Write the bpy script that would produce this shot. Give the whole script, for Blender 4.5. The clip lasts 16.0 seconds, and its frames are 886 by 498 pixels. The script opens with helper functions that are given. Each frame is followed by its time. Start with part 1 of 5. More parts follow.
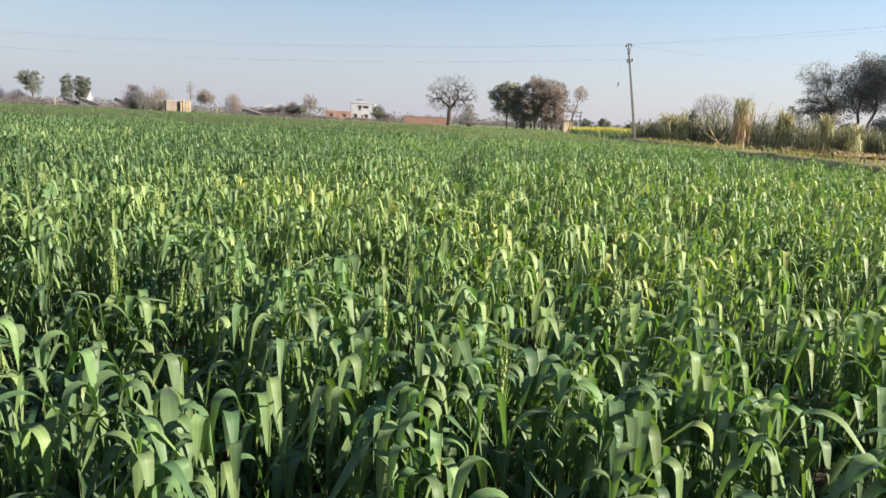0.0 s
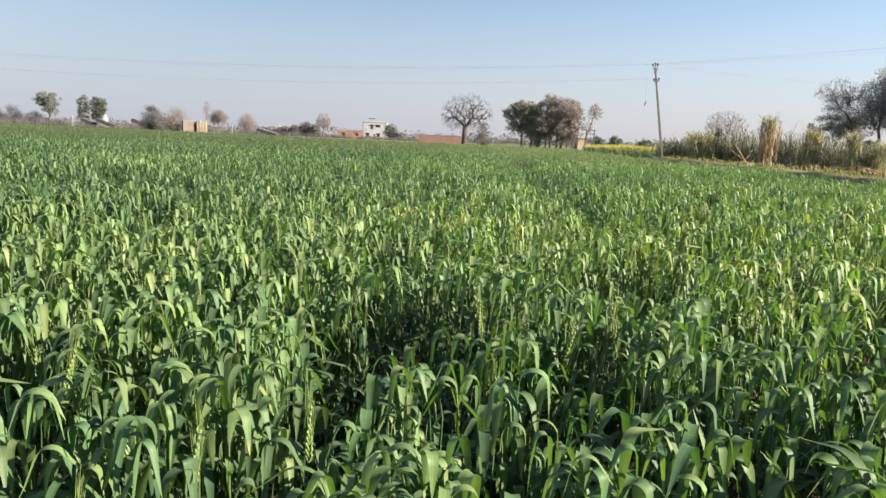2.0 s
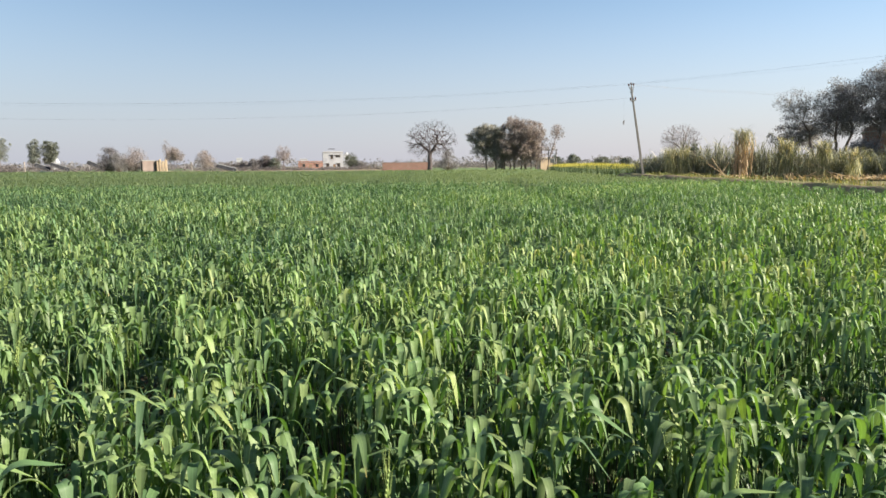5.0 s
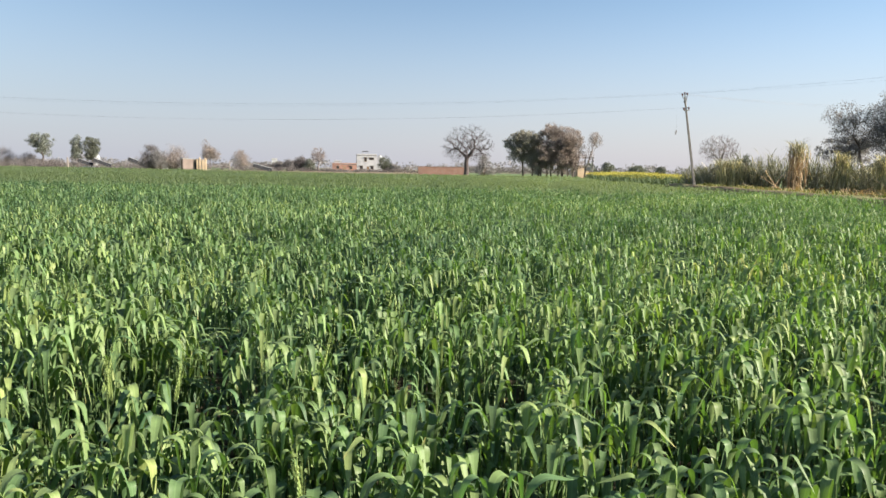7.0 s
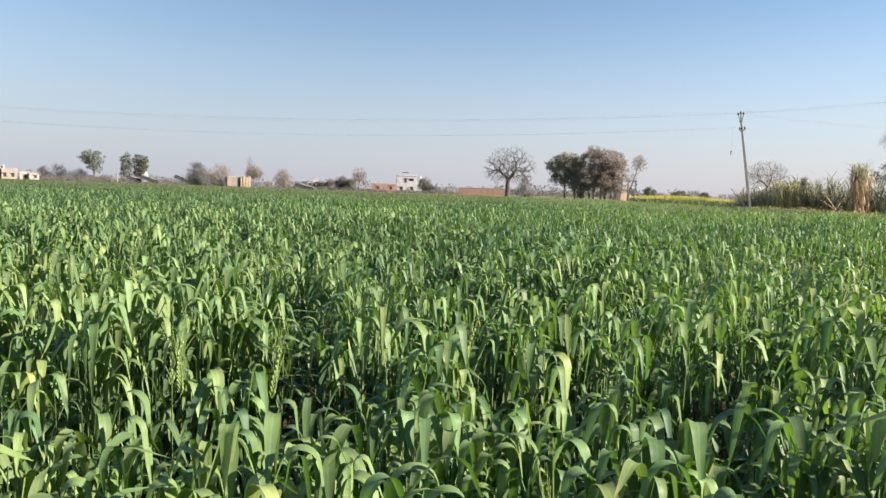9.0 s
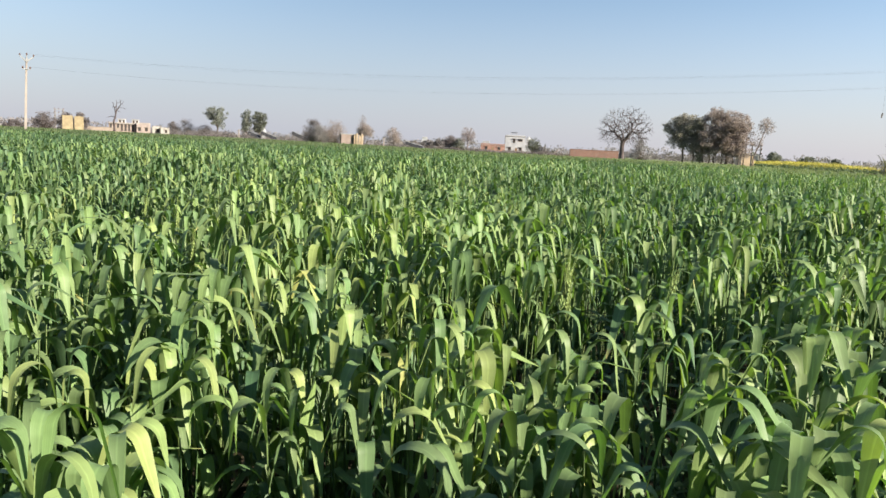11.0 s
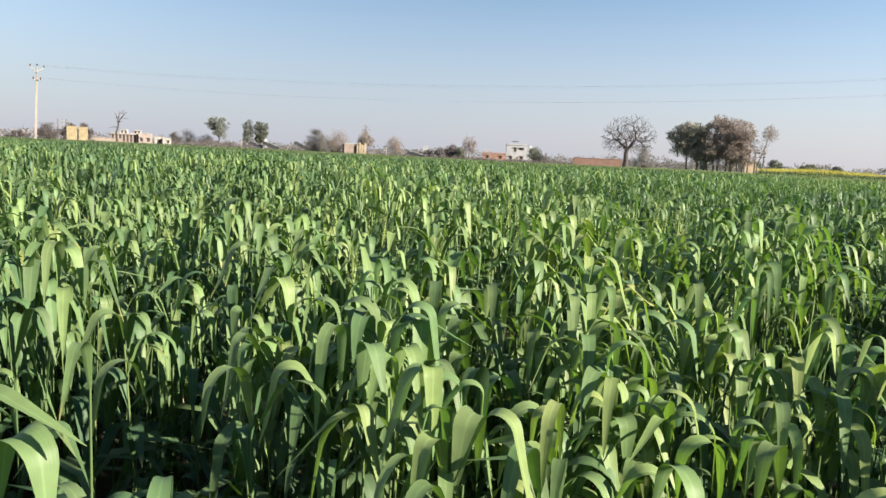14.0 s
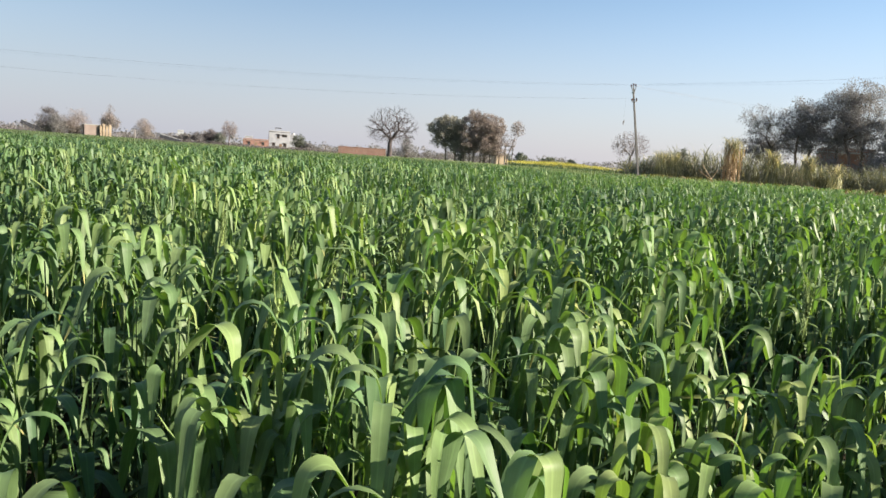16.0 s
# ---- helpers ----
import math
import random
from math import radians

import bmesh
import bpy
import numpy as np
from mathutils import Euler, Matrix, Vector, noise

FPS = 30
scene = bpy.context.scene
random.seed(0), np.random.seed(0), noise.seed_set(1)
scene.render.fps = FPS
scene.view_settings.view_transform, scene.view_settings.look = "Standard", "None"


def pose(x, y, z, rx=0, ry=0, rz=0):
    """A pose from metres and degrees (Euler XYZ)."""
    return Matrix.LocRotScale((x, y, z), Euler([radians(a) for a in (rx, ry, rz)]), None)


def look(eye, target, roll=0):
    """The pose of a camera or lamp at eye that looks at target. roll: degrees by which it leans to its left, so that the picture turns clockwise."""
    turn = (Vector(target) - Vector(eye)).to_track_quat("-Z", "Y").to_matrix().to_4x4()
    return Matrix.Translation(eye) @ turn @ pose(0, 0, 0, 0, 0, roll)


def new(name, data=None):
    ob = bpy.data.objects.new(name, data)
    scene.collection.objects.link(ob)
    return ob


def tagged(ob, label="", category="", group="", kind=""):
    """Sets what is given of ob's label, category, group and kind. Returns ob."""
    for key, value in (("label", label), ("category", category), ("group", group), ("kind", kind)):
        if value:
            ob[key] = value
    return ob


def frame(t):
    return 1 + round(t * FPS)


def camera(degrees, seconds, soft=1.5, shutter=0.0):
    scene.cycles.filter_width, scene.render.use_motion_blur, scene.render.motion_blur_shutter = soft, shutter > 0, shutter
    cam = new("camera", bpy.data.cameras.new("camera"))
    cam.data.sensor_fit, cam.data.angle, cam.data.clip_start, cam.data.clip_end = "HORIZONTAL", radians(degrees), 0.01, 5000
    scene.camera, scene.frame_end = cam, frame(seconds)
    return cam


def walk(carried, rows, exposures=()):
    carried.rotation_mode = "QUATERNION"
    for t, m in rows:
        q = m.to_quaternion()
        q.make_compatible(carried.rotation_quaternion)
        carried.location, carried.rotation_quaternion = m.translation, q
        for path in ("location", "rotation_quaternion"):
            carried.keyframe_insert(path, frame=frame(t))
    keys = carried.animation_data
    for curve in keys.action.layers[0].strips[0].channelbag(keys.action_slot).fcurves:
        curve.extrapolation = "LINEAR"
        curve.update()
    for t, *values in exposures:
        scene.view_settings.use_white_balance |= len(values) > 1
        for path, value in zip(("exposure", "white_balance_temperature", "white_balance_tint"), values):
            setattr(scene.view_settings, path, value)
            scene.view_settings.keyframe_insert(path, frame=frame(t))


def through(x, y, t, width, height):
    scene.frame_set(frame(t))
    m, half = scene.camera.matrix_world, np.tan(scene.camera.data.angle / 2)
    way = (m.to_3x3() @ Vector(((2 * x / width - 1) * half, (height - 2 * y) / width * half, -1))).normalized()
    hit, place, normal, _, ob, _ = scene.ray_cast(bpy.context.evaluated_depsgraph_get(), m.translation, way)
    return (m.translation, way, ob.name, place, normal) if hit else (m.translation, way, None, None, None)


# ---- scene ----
cam = camera(64.2, 16.0, soft=1.5)
PATH = [
    (0, (0.000, 0.000, 1.102), (0.003, 1.968, 0.747), 2.78),
    (0.5, (-0.217, -0.019, 1.112), (-0.189, 1.953, 0.780), 3.07),
    (1, (-0.452, -0.021, 1.141), (-0.428, 1.956, 0.837), 3.10),
    (1.5, (-0.681, -0.074, 1.151), (-0.682, 1.904, 0.852), 2.87),
    (2, (-0.919, -0.094, 1.146), (-0.946, 1.882, 0.839), 2.43),
    (2.5, (-1.165, -0.106, 1.173), (-1.200, 1.870, 0.866), 1.55),
    (3, (-1.409, -0.126, 1.191), (-1.425, 1.853, 0.903), 0.53),
    (3.5, (-1.651, -0.070, 1.201), (-1.640, 1.914, 0.949), -0.26),
    (3.7, (-1.740, -0.059, 1.212), (-1.719, 1.927, 0.981), -0.54),
    (5.8, (-2.606, -0.002, 1.250), (-2.514, 1.982, 1.012), -0.13),
    (6, (-2.687, 0.007, 1.238), (-2.615, 1.992, 1.000), -0.01),
    (6.5, (-2.985, 0.012, 1.257), (-2.937, 1.997, 1.018), 0.01),
    (7, (-3.212, 0.005, 1.266), (-3.215, 1.993, 1.043), 0.94),
    (7.5, (-3.340, 0.068, 1.233), (-3.378, 2.057, 1.024), 2.46),
    (8, (-3.414, 0.196, 1.188), (-3.445, 2.186, 0.9925), 3.00),
    (8.5, (-3.508, 0.397, 1.047), (-3.524, 2.388, 0.860), 1.95),
    (9, (-3.572, 0.613, 1.013), (-3.682, 2.603, 0.850), 1.85),
    (9.5, (-3.643, 0.693, 0.987), (-3.884, 2.668, 0.788), 2.71),
    (10, (-3.775, 0.699, 0.935), (-4.107, 2.655, 0.681), 3.16),
    (10.2, (-3.829, 0.686, 0.939), (-4.206, 2.631, 0.667), 3.15),
    (12.3, (-4.673, 0.256, 0.909), (-5.072, 2.194, 0.620), 2.85),
    (12.5, (-4.696, 0.269, 0.911), (-5.060, 2.215, 0.629), 2.96),
    (13, (-4.746, 0.351, 0.889), (-5.104, 2.301, 0.626), 3.22),
    (13.5, (-4.788, 0.482, 0.886), (-5.201, 2.422, 0.631), 3.33),
    (14, (-4.827, 0.528, 0.882), (-5.223, 2.471, 0.622), 2.67),
    (14.5, (-4.906, 0.579, 0.885), (-5.053, 2.555, 0.616), 1.72),
    (15, (-5.008, 0.626, 0.883), (-4.992, 2.607, 0.609), 2.70),
    (15.5, (-5.083, 0.672, 0.891), (-4.993, 2.652, 0.624), 3.74),
    (16, (-5.139, 0.693, 0.898), (-4.880, 2.660, 0.643), 3.94),
]
walk(cam, [(t, look(eye, target, roll)) for t, eye, target, roll in PATH])

# ---- light ----
SUN_DIR = Vector((0.86, -0.24, 0.42)).normalized()
world = bpy.data.worlds.new("sky")
scene.world = world
world.use_nodes = True
wn = world.node_tree.nodes
sky = wn.new("ShaderNodeTexSky")
sky.sky_type = "NISHITA"
sky.sun_disc = False
sky.sun_elevation = math.asin(SUN_DIR.z)
sky.sun_rotation = -math.atan2(SUN_DIR.x, SUN_DIR.y)
sky.air_density, sky.dust_density, sky.ozone_density = 1.0, 0.6, 1.9
sky.altitude = 200
wl = world.node_tree.links
scale = wn.new("ShaderNodeVectorMath")
scale.operation = "SCALE"
scale.inputs["Scale"].default_value = 0.0560
wl.new(sky.outputs[0], scale.inputs[0])
# pale winter haze that thickens towards the horizon
wco, wsep, wrange = wn.new("ShaderNodeTexCoord"), wn.new("ShaderNodeSeparateXYZ"), wn.new("ShaderNodeMapRange")
wl.new(wco.outputs["Generated"], wsep.inputs[0])
wl.new(wsep.outputs["Z"], wrange.inputs["Value"])
wrange.interpolation_type = "SMOOTHSTEP"
wrange.inputs["From Min"].default_value, wrange.inputs["From Max"].default_value = -0.04, 0.26
wrange.inputs["To Min"].default_value, wrange.inputs["To Max"].default_value = 0.9, 0.0
haze = wn.new("ShaderNodeMix")
haze.data_type = "RGBA"
wl.new(wrange.outputs["Result"], haze.inputs[0])
wl.new(scale.outputs[0], haze.inputs[6])
warm, side = wn.new("ShaderNodeMix"), wn.new("ShaderNodeMapRange")
warm.data_type, side.interpolation_type = "RGBA", "SMOOTHSTEP"
side.inputs["From Min"].default_value, side.inputs["From Max"].default_value = -0.65, 0.75
wl.new(wsep.outputs["X"], side.inputs["Value"])
wl.new(side.outputs["Result"], warm.inputs[0])
warm.inputs[6].default_value, warm.inputs[7].default_value = (0.173, 0.184, 0.228, 1), (0.228, 0.217, 0.244, 1)
wl.new(warm.outputs[2], haze.inputs[7])
wl.new(haze.outputs[2], wn["Background"].inputs["Color"])
wn["Background"].inputs["Strength"].default_value = 1.0
sun = new("sun", bpy.data.lights.new("sun", "SUN"))
sun.data.energy, sun.data.angle, sun.data.color = 5.45, radians(0.6), (1.0, 0.90, 0.74)
sun.matrix_world = look(SUN_DIR * 80, (0, 0, 0))
scene.view_settings.exposure = 1.55

# ---- materials ----


def material(name):
    m = bpy.data.materials.new(name)
    m.use_nodes = True
    return m, m.node_tree.nodes, m.node_tree.links, m.node_tree.nodes["Principled BSDF"]


def ramp(nodes, stops):
    r = nodes.new("ShaderNodeValToRGB")
    while len(r.color_ramp.elements) < len(stops):
        r.color_ramp.elements.new(0.5)
    for e, (p, c) in zip(r.color_ramp.elements, stops):
        e.position, e.color = p, (*c, 1)
    return r


def surface(name, stops, scale=4.0, rough=0.8, bump=0.3, fine=60.0, distance=0.01, metal=0.0):
    """A solid surface: colour from two scales of noise, with a fine relief."""
    m, n, l, b = material(name)
    co = n.new("ShaderNodeTexCoord")
    big, small = n.new("ShaderNodeTexNoise"), n.new("ShaderNodeTexNoise")
    big.inputs["Scale"].default_value, big.inputs["Detail"].default_value = scale, 6
    small.inputs["Scale"].default_value, small.inputs["Detail"].default_value = fine, 4
    mix = n.new("ShaderNodeMath")
    mix.operation = "MULTIPLY_ADD"
    l.new(co.outputs["Object"], big.inputs["Vector"])
    l.new(co.outputs["Object"], small.inputs["Vector"])
    l.new(small.outputs["Fac"], mix.inputs[0])
    mix.inputs[1].default_value = 0.35
    add = n.new("ShaderNodeMath")
    add.operation = "MULTIPLY_ADD"
    add.inputs[1].default_value, add.inputs[2].default_value = 1.0, -0.17
    l.new(big.outputs["Fac"], add.inputs[0])
    l.new(add.outputs[0], mix.inputs[2])
    r = ramp(n, stops)
    l.new(mix.outputs[0], r.inputs["Fac"])
    l.new(r.outputs["Color"], b.inputs["Base Color"])
    b.inputs["Roughness"].default_value, b.inputs["Metallic"].default_value = rough, metal
    bp = n.new("ShaderNodeBump")
    bp.inputs["Strength"].default_value, bp.inputs["Distance"].default_value = bump, distance
    l.new(small.outputs["Fac"], bp.inputs["Height"])
    l.new(bp.outputs["Normal"], b.inputs["Normal"])
    return m


def foliage(name, stops, through=0.35, rough=0.5, veins=0.0, glow=(1.25, 1.15, 0.45)):
    """Leaves: colour by the leaf's own number, light passing through, and ribs along the blade."""
    m, n, l, b = material(name)
    at = n.new("ShaderNodeAttribute")
    at.attribute_name = "rnd"
    r = ramp(n, stops)
    l.new(at.outputs["Fac"], r.inputs["Fac"])
    colour = r.outputs["Color"]
    if veins:
        uv = n.new("ShaderNodeAttribute")
        uv.attribute_name = "across"
        sep = n.new("ShaderNodeSeparateXYZ")
        l.new(uv.outputs["Vector"], sep.inputs[0])
        wave = n.new("ShaderNodeMath")
        wave.operation = "SINE"
        mul = n.new("ShaderNodeMath")
        mul.operation = "MULTIPLY"
        mul.inputs[1].default_value = 56.0
        l.new(sep.outputs["X"], mul.inputs[0])
        l.new(mul.outputs[0], wave.inputs[0])
        geo = n.new("ShaderNodeTexCoord")
        blot = n.new("ShaderNodeTexNoise")
        blot.inputs["Scale"].default_value, blot.inputs["Detail"].default_value = 42, 5
        l.new(geo.outputs["Object"], blot.inputs["Vector"])
        hsv = n.new("ShaderNodeHueSaturation")
        val = n.new("ShaderNodeMath")
        val.operation = "MULTIPLY_ADD"
        val.inputs[1].default_value, val.inputs[2].default_value = 0.018, 0.66
        l.new(wave.outputs[0], val.inputs[0])
        val2 = n.new("ShaderNodeMath")
        val2.operation = "MULTIPLY_ADD"
        val2.inputs[1].default_value = 0.62
        l.new(blot.outputs["Fac"], val2.inputs[0])
        l.new(val.outputs[0], val2.inputs[2])
        # a pale midrib
        mid = n.new("ShaderNodeMath")
        mid.operation = "SUBTRACT"
        mid.inputs[1].default_value = 0.5
        l.new(sep.outputs["X"], mid.inputs[0])
        mab = n.new("ShaderNodeMath")
        mab.operation = "ABSOLUTE"
        l.new(mid.outputs[0], mab.inputs[0])
        rib = n.new("ShaderNodeMapRange")
        rib.inputs["From Min"].default_value, rib.inputs["From Max"].default_value = 0.02, 0.09
        rib.inputs["To Min"].default_value, rib.inputs["To Max"].default_value = 0.22, 0.0
        l.new(mab.outputs[0], rib.inputs["Value"])
        summed = n.new("ShaderNodeMath")
        l.new(val2.outputs[0], summed.inputs[0])
        l.new(rib.outputs["Result"], summed.inputs[1])
        l.new(summed.outputs[0], hsv.inputs["Value"])
        # some leaves are yellower, some bluer than their neighbours
        m17, f17, hue = n.new("ShaderNodeMath"), n.new("ShaderNodeMath"), n.new("ShaderNodeMapRange")
        m17.operation, f17.operation = "MULTIPLY", "FRACT"
        m17.inputs[1].default_value = 17.3
        l.new(at.outputs["Fac"], m17.inputs[0])
        l.new(m17.outputs[0], f17.inputs[0])
        l.new(f17.outputs[0], hue.inputs["Value"])
        hue.inputs["To Min"].default_value, hue.inputs["To Max"].default_value = 0.468, 0.510
        l.new(hue.outputs["Result"], hsv.inputs["Hue"])
        hsv.inputs["Saturation"].default_value = 1.07
        l.new(colour, hsv.inputs["Color"])
        # tips turn straw-coloured on some blades
        tip = n.new("ShaderNodeMapRange")
        tip.inputs["From Min"].default_value, tip.inputs["From Max"].default_value = 0.86, 1.0
        l.new(sep.outputs["Y"], tip.inputs["Value"])
        dry = n.new("ShaderNodeMath")
        dry.operation = "GREATER_THAN"
        dry.inputs[1].default_value = 0.84
        frac = n.new("ShaderNodeMath")
        frac.operation = "FRACT"
        m7 = n.new("ShaderNodeMath")
        m7.operation = "MULTIPLY"
        m7.inputs[1].default_value = 7.3
        l.new(at.outputs["Fac"], m7.inputs[0])
        l.new(m7.outputs[0], frac.inputs[0])
        l.new(frac.outputs[0], dry.inputs[0])
        both = n.new("ShaderNodeMath")
        both.operation = "MULTIPLY"
        l.new(tip.outputs["Result"], both.inputs[0])
        l.new(dry.outputs[0], both.inputs[1])
        mixc = n.new("ShaderNodeMix")
        mixc.data_type = "RGBA"
        l.new(both.outputs[0], mixc.inputs[0])
        l.new(hsv.outputs["Color"], mixc.inputs[6])
        mixc.inputs[7].default_value = (0.42, 0.36, 0.14, 1)
        colour = mixc.outputs[2]
        bp = n.new("ShaderNodeBump")
        bp.inputs["Strength"].default_value, bp.inputs["Distance"].default_value = veins, 0.001
        l.new(wave.outputs[0], bp.inputs["Height"])
        l.new(bp.outputs["Normal"], b.inputs["Normal"])
    l.new(colour, b.inputs["Base Color"])
    b.inputs["Roughness"].default_value = rough
    b.inputs["Specular IOR Level"].default_value = 0.23 if veins else 0.3
    tr = n.new("ShaderNodeBsdfTranslucent")
    tint = n.new("ShaderNodeMix")
    tint.data_type, tint.blend_type = "RGBA", "MULTIPLY"
    tint.inputs[0].default_value = 1.0
    l.new(colour, tint.inputs[6])
    tint.inputs[7].default_value = (*glow, 1)
    l.new(tint.outputs[2], tr.inputs["Color"])
    sh = n.new("ShaderNodeMixShader")
    sh.inputs[0].default_value = through
    l.new(b.outputs[0], sh.inputs[1])
    l.new(tr.outputs[0], sh.inputs[2])
    l.new(sh.outputs[0], n["Material Output"].inputs["Surface"])
    return m


def brickwork(name, brick, brick2, mortar, size):
    m, n, l, b = material(name)
    co = n.new("ShaderNodeTexCoord")
    t = n.new("ShaderNodeTexBrick")
    mp = n.new("ShaderNodeMapping")
    mp.inputs["Rotation"].default_value = (radians(90), 0, 0)
    l.new(co.outputs["Object"], mp.inputs["Vector"])
    l.new(mp.outputs[0], t.inputs["Vector"])
    t.inputs["Scale"].default_value = size
    t.inputs["Color1"].default_value, t.inputs["Color2"].default_value = (*brick, 1), (*brick2, 1)
    t.inputs["Mortar"].default_value = (*mortar, 1)
    no = n.new("ShaderNodeTexNoise")
    no.inputs["Scale"].default_value, no.inputs["Detail"].default_value = 1.2, 6
    l.new(co.outputs["Object"], no.inputs["Vector"])
    mx = n.new("ShaderNodeMix")
    mx.data_type, mx.blend_type = "RGBA", "MULTIPLY"
    mx.inputs[0].default_value = 0.6
    l.new(t.outputs["Color"], mx.inputs[6])
    l.new(ramp_link(n, l, no.outputs["Fac"], [(0.3, (0.6, 0.58, 0.55)), (0.7, (1, 1, 1))]), mx.inputs[7])
    l.new(mx.outputs[2], b.inputs["Base Color"])
    b.inputs["Roughness"].default_value = 0.9
    return m


def ramp_link(n, l, socket, stops):
    r = ramp(n, stops)
    l.new(socket, r.inputs["Fac"])
    return r.outputs["Color"]


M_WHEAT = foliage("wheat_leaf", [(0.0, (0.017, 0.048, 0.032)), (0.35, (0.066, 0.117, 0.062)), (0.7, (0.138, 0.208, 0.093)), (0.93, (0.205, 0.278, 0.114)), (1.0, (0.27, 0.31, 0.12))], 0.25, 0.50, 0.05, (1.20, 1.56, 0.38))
# far wheat: distance haze and averaged sun and gap shade put into its colour
M_WHEAT_FAR = foliage("hazed_wheat_mass", [(0.0, (0.046, 0.076, 0.046)), (0.35, (0.094, 0.130, 0.070)), (0.6, (0.152, 0.188, 0.094)), (0.85, (0.20, 0.238, 0.114)), (1.0, (0.25, 0.28, 0.13))], 0.3, 0.5, 0.0, (1.25, 1.45, 0.5))
M_STEM = foliage("wheat_stem", [(0, (0.05, 0.10, 0.035)), (1, (0.12, 0.17, 0.06))], 0.15, 0.6)
M_EAR = foliage("wheat_ear", [(0, (0.13, 0.20, 0.06)), (1, (0.22, 0.28, 0.09))], 0.2, 0.55)
M_BARK = surface("bark", [(0.3, (0.07, 0.055, 0.045)), (0.7, (0.17, 0.13, 0.105))], 2.0, 0.9, 0.6, 25, 0.03)
M_TWIG = surface("twig_bark", [(0.3, (0.044, 0.034, 0.034)), (0.7, (0.084, 0.066, 0.066))], 2.0, 0.9, 0.3, 25, 0.01)
M_TWIG_PALE = surface("pale_twig_bark", [(0.3, (0.105, 0.082, 0.082)), (0.7, (0.19, 0.155, 0.15))], 2.0, 0.9, 0.3, 25, 0.01)
# foliage colours down to M_LEAF_FAR have grey-mauve distance haze mixed in
M_LEAF_DARK = foliage("dark_tree_leaf", [(0, (0.165, 0.157, 0.162)), (0.6, (0.235, 0.225, 0.226)), (1, (0.305, 0.292, 0.286))], 0.48, 0.8, 0, (1.0, 1.0, 0.92))
M_LEAF_EUCA = foliage("grey_green_leaf", [(0, (0.098, 0.114, 0.104)), (0.6, (0.135, 0.152, 0.134)), (1, (0.19, 0.20, 0.168))], 0.2, 0.55)
M_SCRUB = foliage("hazed_scrub", [(0, (0.125, 0.112, 0.112)), (0.6, (0.165, 0.148, 0.146)), (1, (0.21, 0.19, 0.182))], 0.45, 0.8, 0, (1.0, 1.0, 0.95))
M_LEAF_CLUMP = foliage("olive_grey_leaf", [(0, (0.205, 0.198, 0.180)), (0.6, (0.285, 0.274, 0.245)), (1, (0.36, 0.34, 0.30))], 0.5, 0.7, 0, (1.05, 1.05, 0.88))
M_LEAF_DULL = foliage("dull_brown_leaf", [(0, (0.125, 0.108, 0.110)), (0.6, (0.160, 0.140, 0.141)), (1, (0.20, 0.18, 0.174))], 0.45, 0.8, 0, (1.0, 1.0, 0.95))
M_LEAF_BROWN = foliage("brown_leaf", [(0, (0.23, 0.19, 0.175)), (0.6, (0.305, 0.256, 0.236)), (1, (0.36, 0.315, 0.286))], 0.48, 0.8, 0, (1.0, 0.98, 0.92))
M_LEAF_BUSH = foliage("bush_leaf", [(0, (0.082, 0.092, 0.076)), (0.6, (0.115, 0.126, 0.102)), (1, (0.155, 0.166, 0.13))], 0.3, 0.6, 0, (1.1, 1.1, 0.7))
M_LEAF_FAR = foliage("hazed_wood_leaf", [(0, (0.125, 0.122, 0.132)), (0.5, (0.165, 0.156, 0.165)), (1, (0.21, 0.195, 0.198))], 0.15, 0.8)
M_CANE = foliage("cane_leaf", [(0, (0.098, 0.112, 0.090)), (0.45, (0.158, 0.172, 0.134)), (0.7, (0.26, 0.258, 0.20)), (1, (0.62, 0.57, 0.46))], 0.32, 0.55)
M_CANE_DRY = foliage("dry_cane_leaf", [(0, (0.27, 0.19, 0.115)), (0.6, (0.42, 0.31, 0.20)), (1, (0.56, 0.46, 0.32))], 0.28, 0.7)
M_CANE_YEL = foliage("yellow_cane_leaf", [(0, (0.13, 0.145, 0.085)), (0.5, (0.25, 0.26, 0.145)), (1, (0.47, 0.45, 0.29))], 0.3, 0.6)
M_GRASS = foliage("verge_grass", [(0, (0.09, 0.12, 0.035)), (0.6, (0.17, 0.19, 0.06)), (1, (0.33, 0.28, 0.13))], 0.25, 0.7)
M_MUST = foliage("mustard_leaf", [(0, (0.04, 0.07, 0.035)), (1, (0.08, 0.115, 0.055))], 0.25, 0.7)
M_FLOWER = foliage("mustard_flower", [(0, (0.36, 0.33, 0.06)), (1, (0.52, 0.46, 0.09))], 0.3, 0.6, 0.0, (1, 1, 0.6))
M_CONC = surface("pole_concrete", [(0.3, (0.090, 0.084, 0.080)), (0.7, (0.17, 0.16, 0.15))], 1.5, 0.85, 0.3, 40)
M_CONC_L = surface("pale_concrete", [(0.3, (0.19, 0.165, 0.15)), (0.7, (0.27, 0.24, 0.215))], 1.5, 0.85, 0.3, 40)
M_STEEL = surface("galvanised_steel", [(0.3, (0.16, 0.16, 0.16)), (0.7, (0.30, 0.30, 0.30))], 6, 0.5, 0.1, 80, 0.002, 0.7)
M_WIRE = surface("weathered_aluminium", [(0.3, (0.11, 0.11, 0.12)), (0.7, (0.19, 0.19, 0.20))], 6, 0.6, 0.1, 80, 0.002, 0.4)
M_CERAM = surface("brown_porcelain", [(0.3, (0.07, 0.035, 0.025)), (0.7, (0.12, 0.06, 0.04))], 6, 0.2, 0.02, 80)
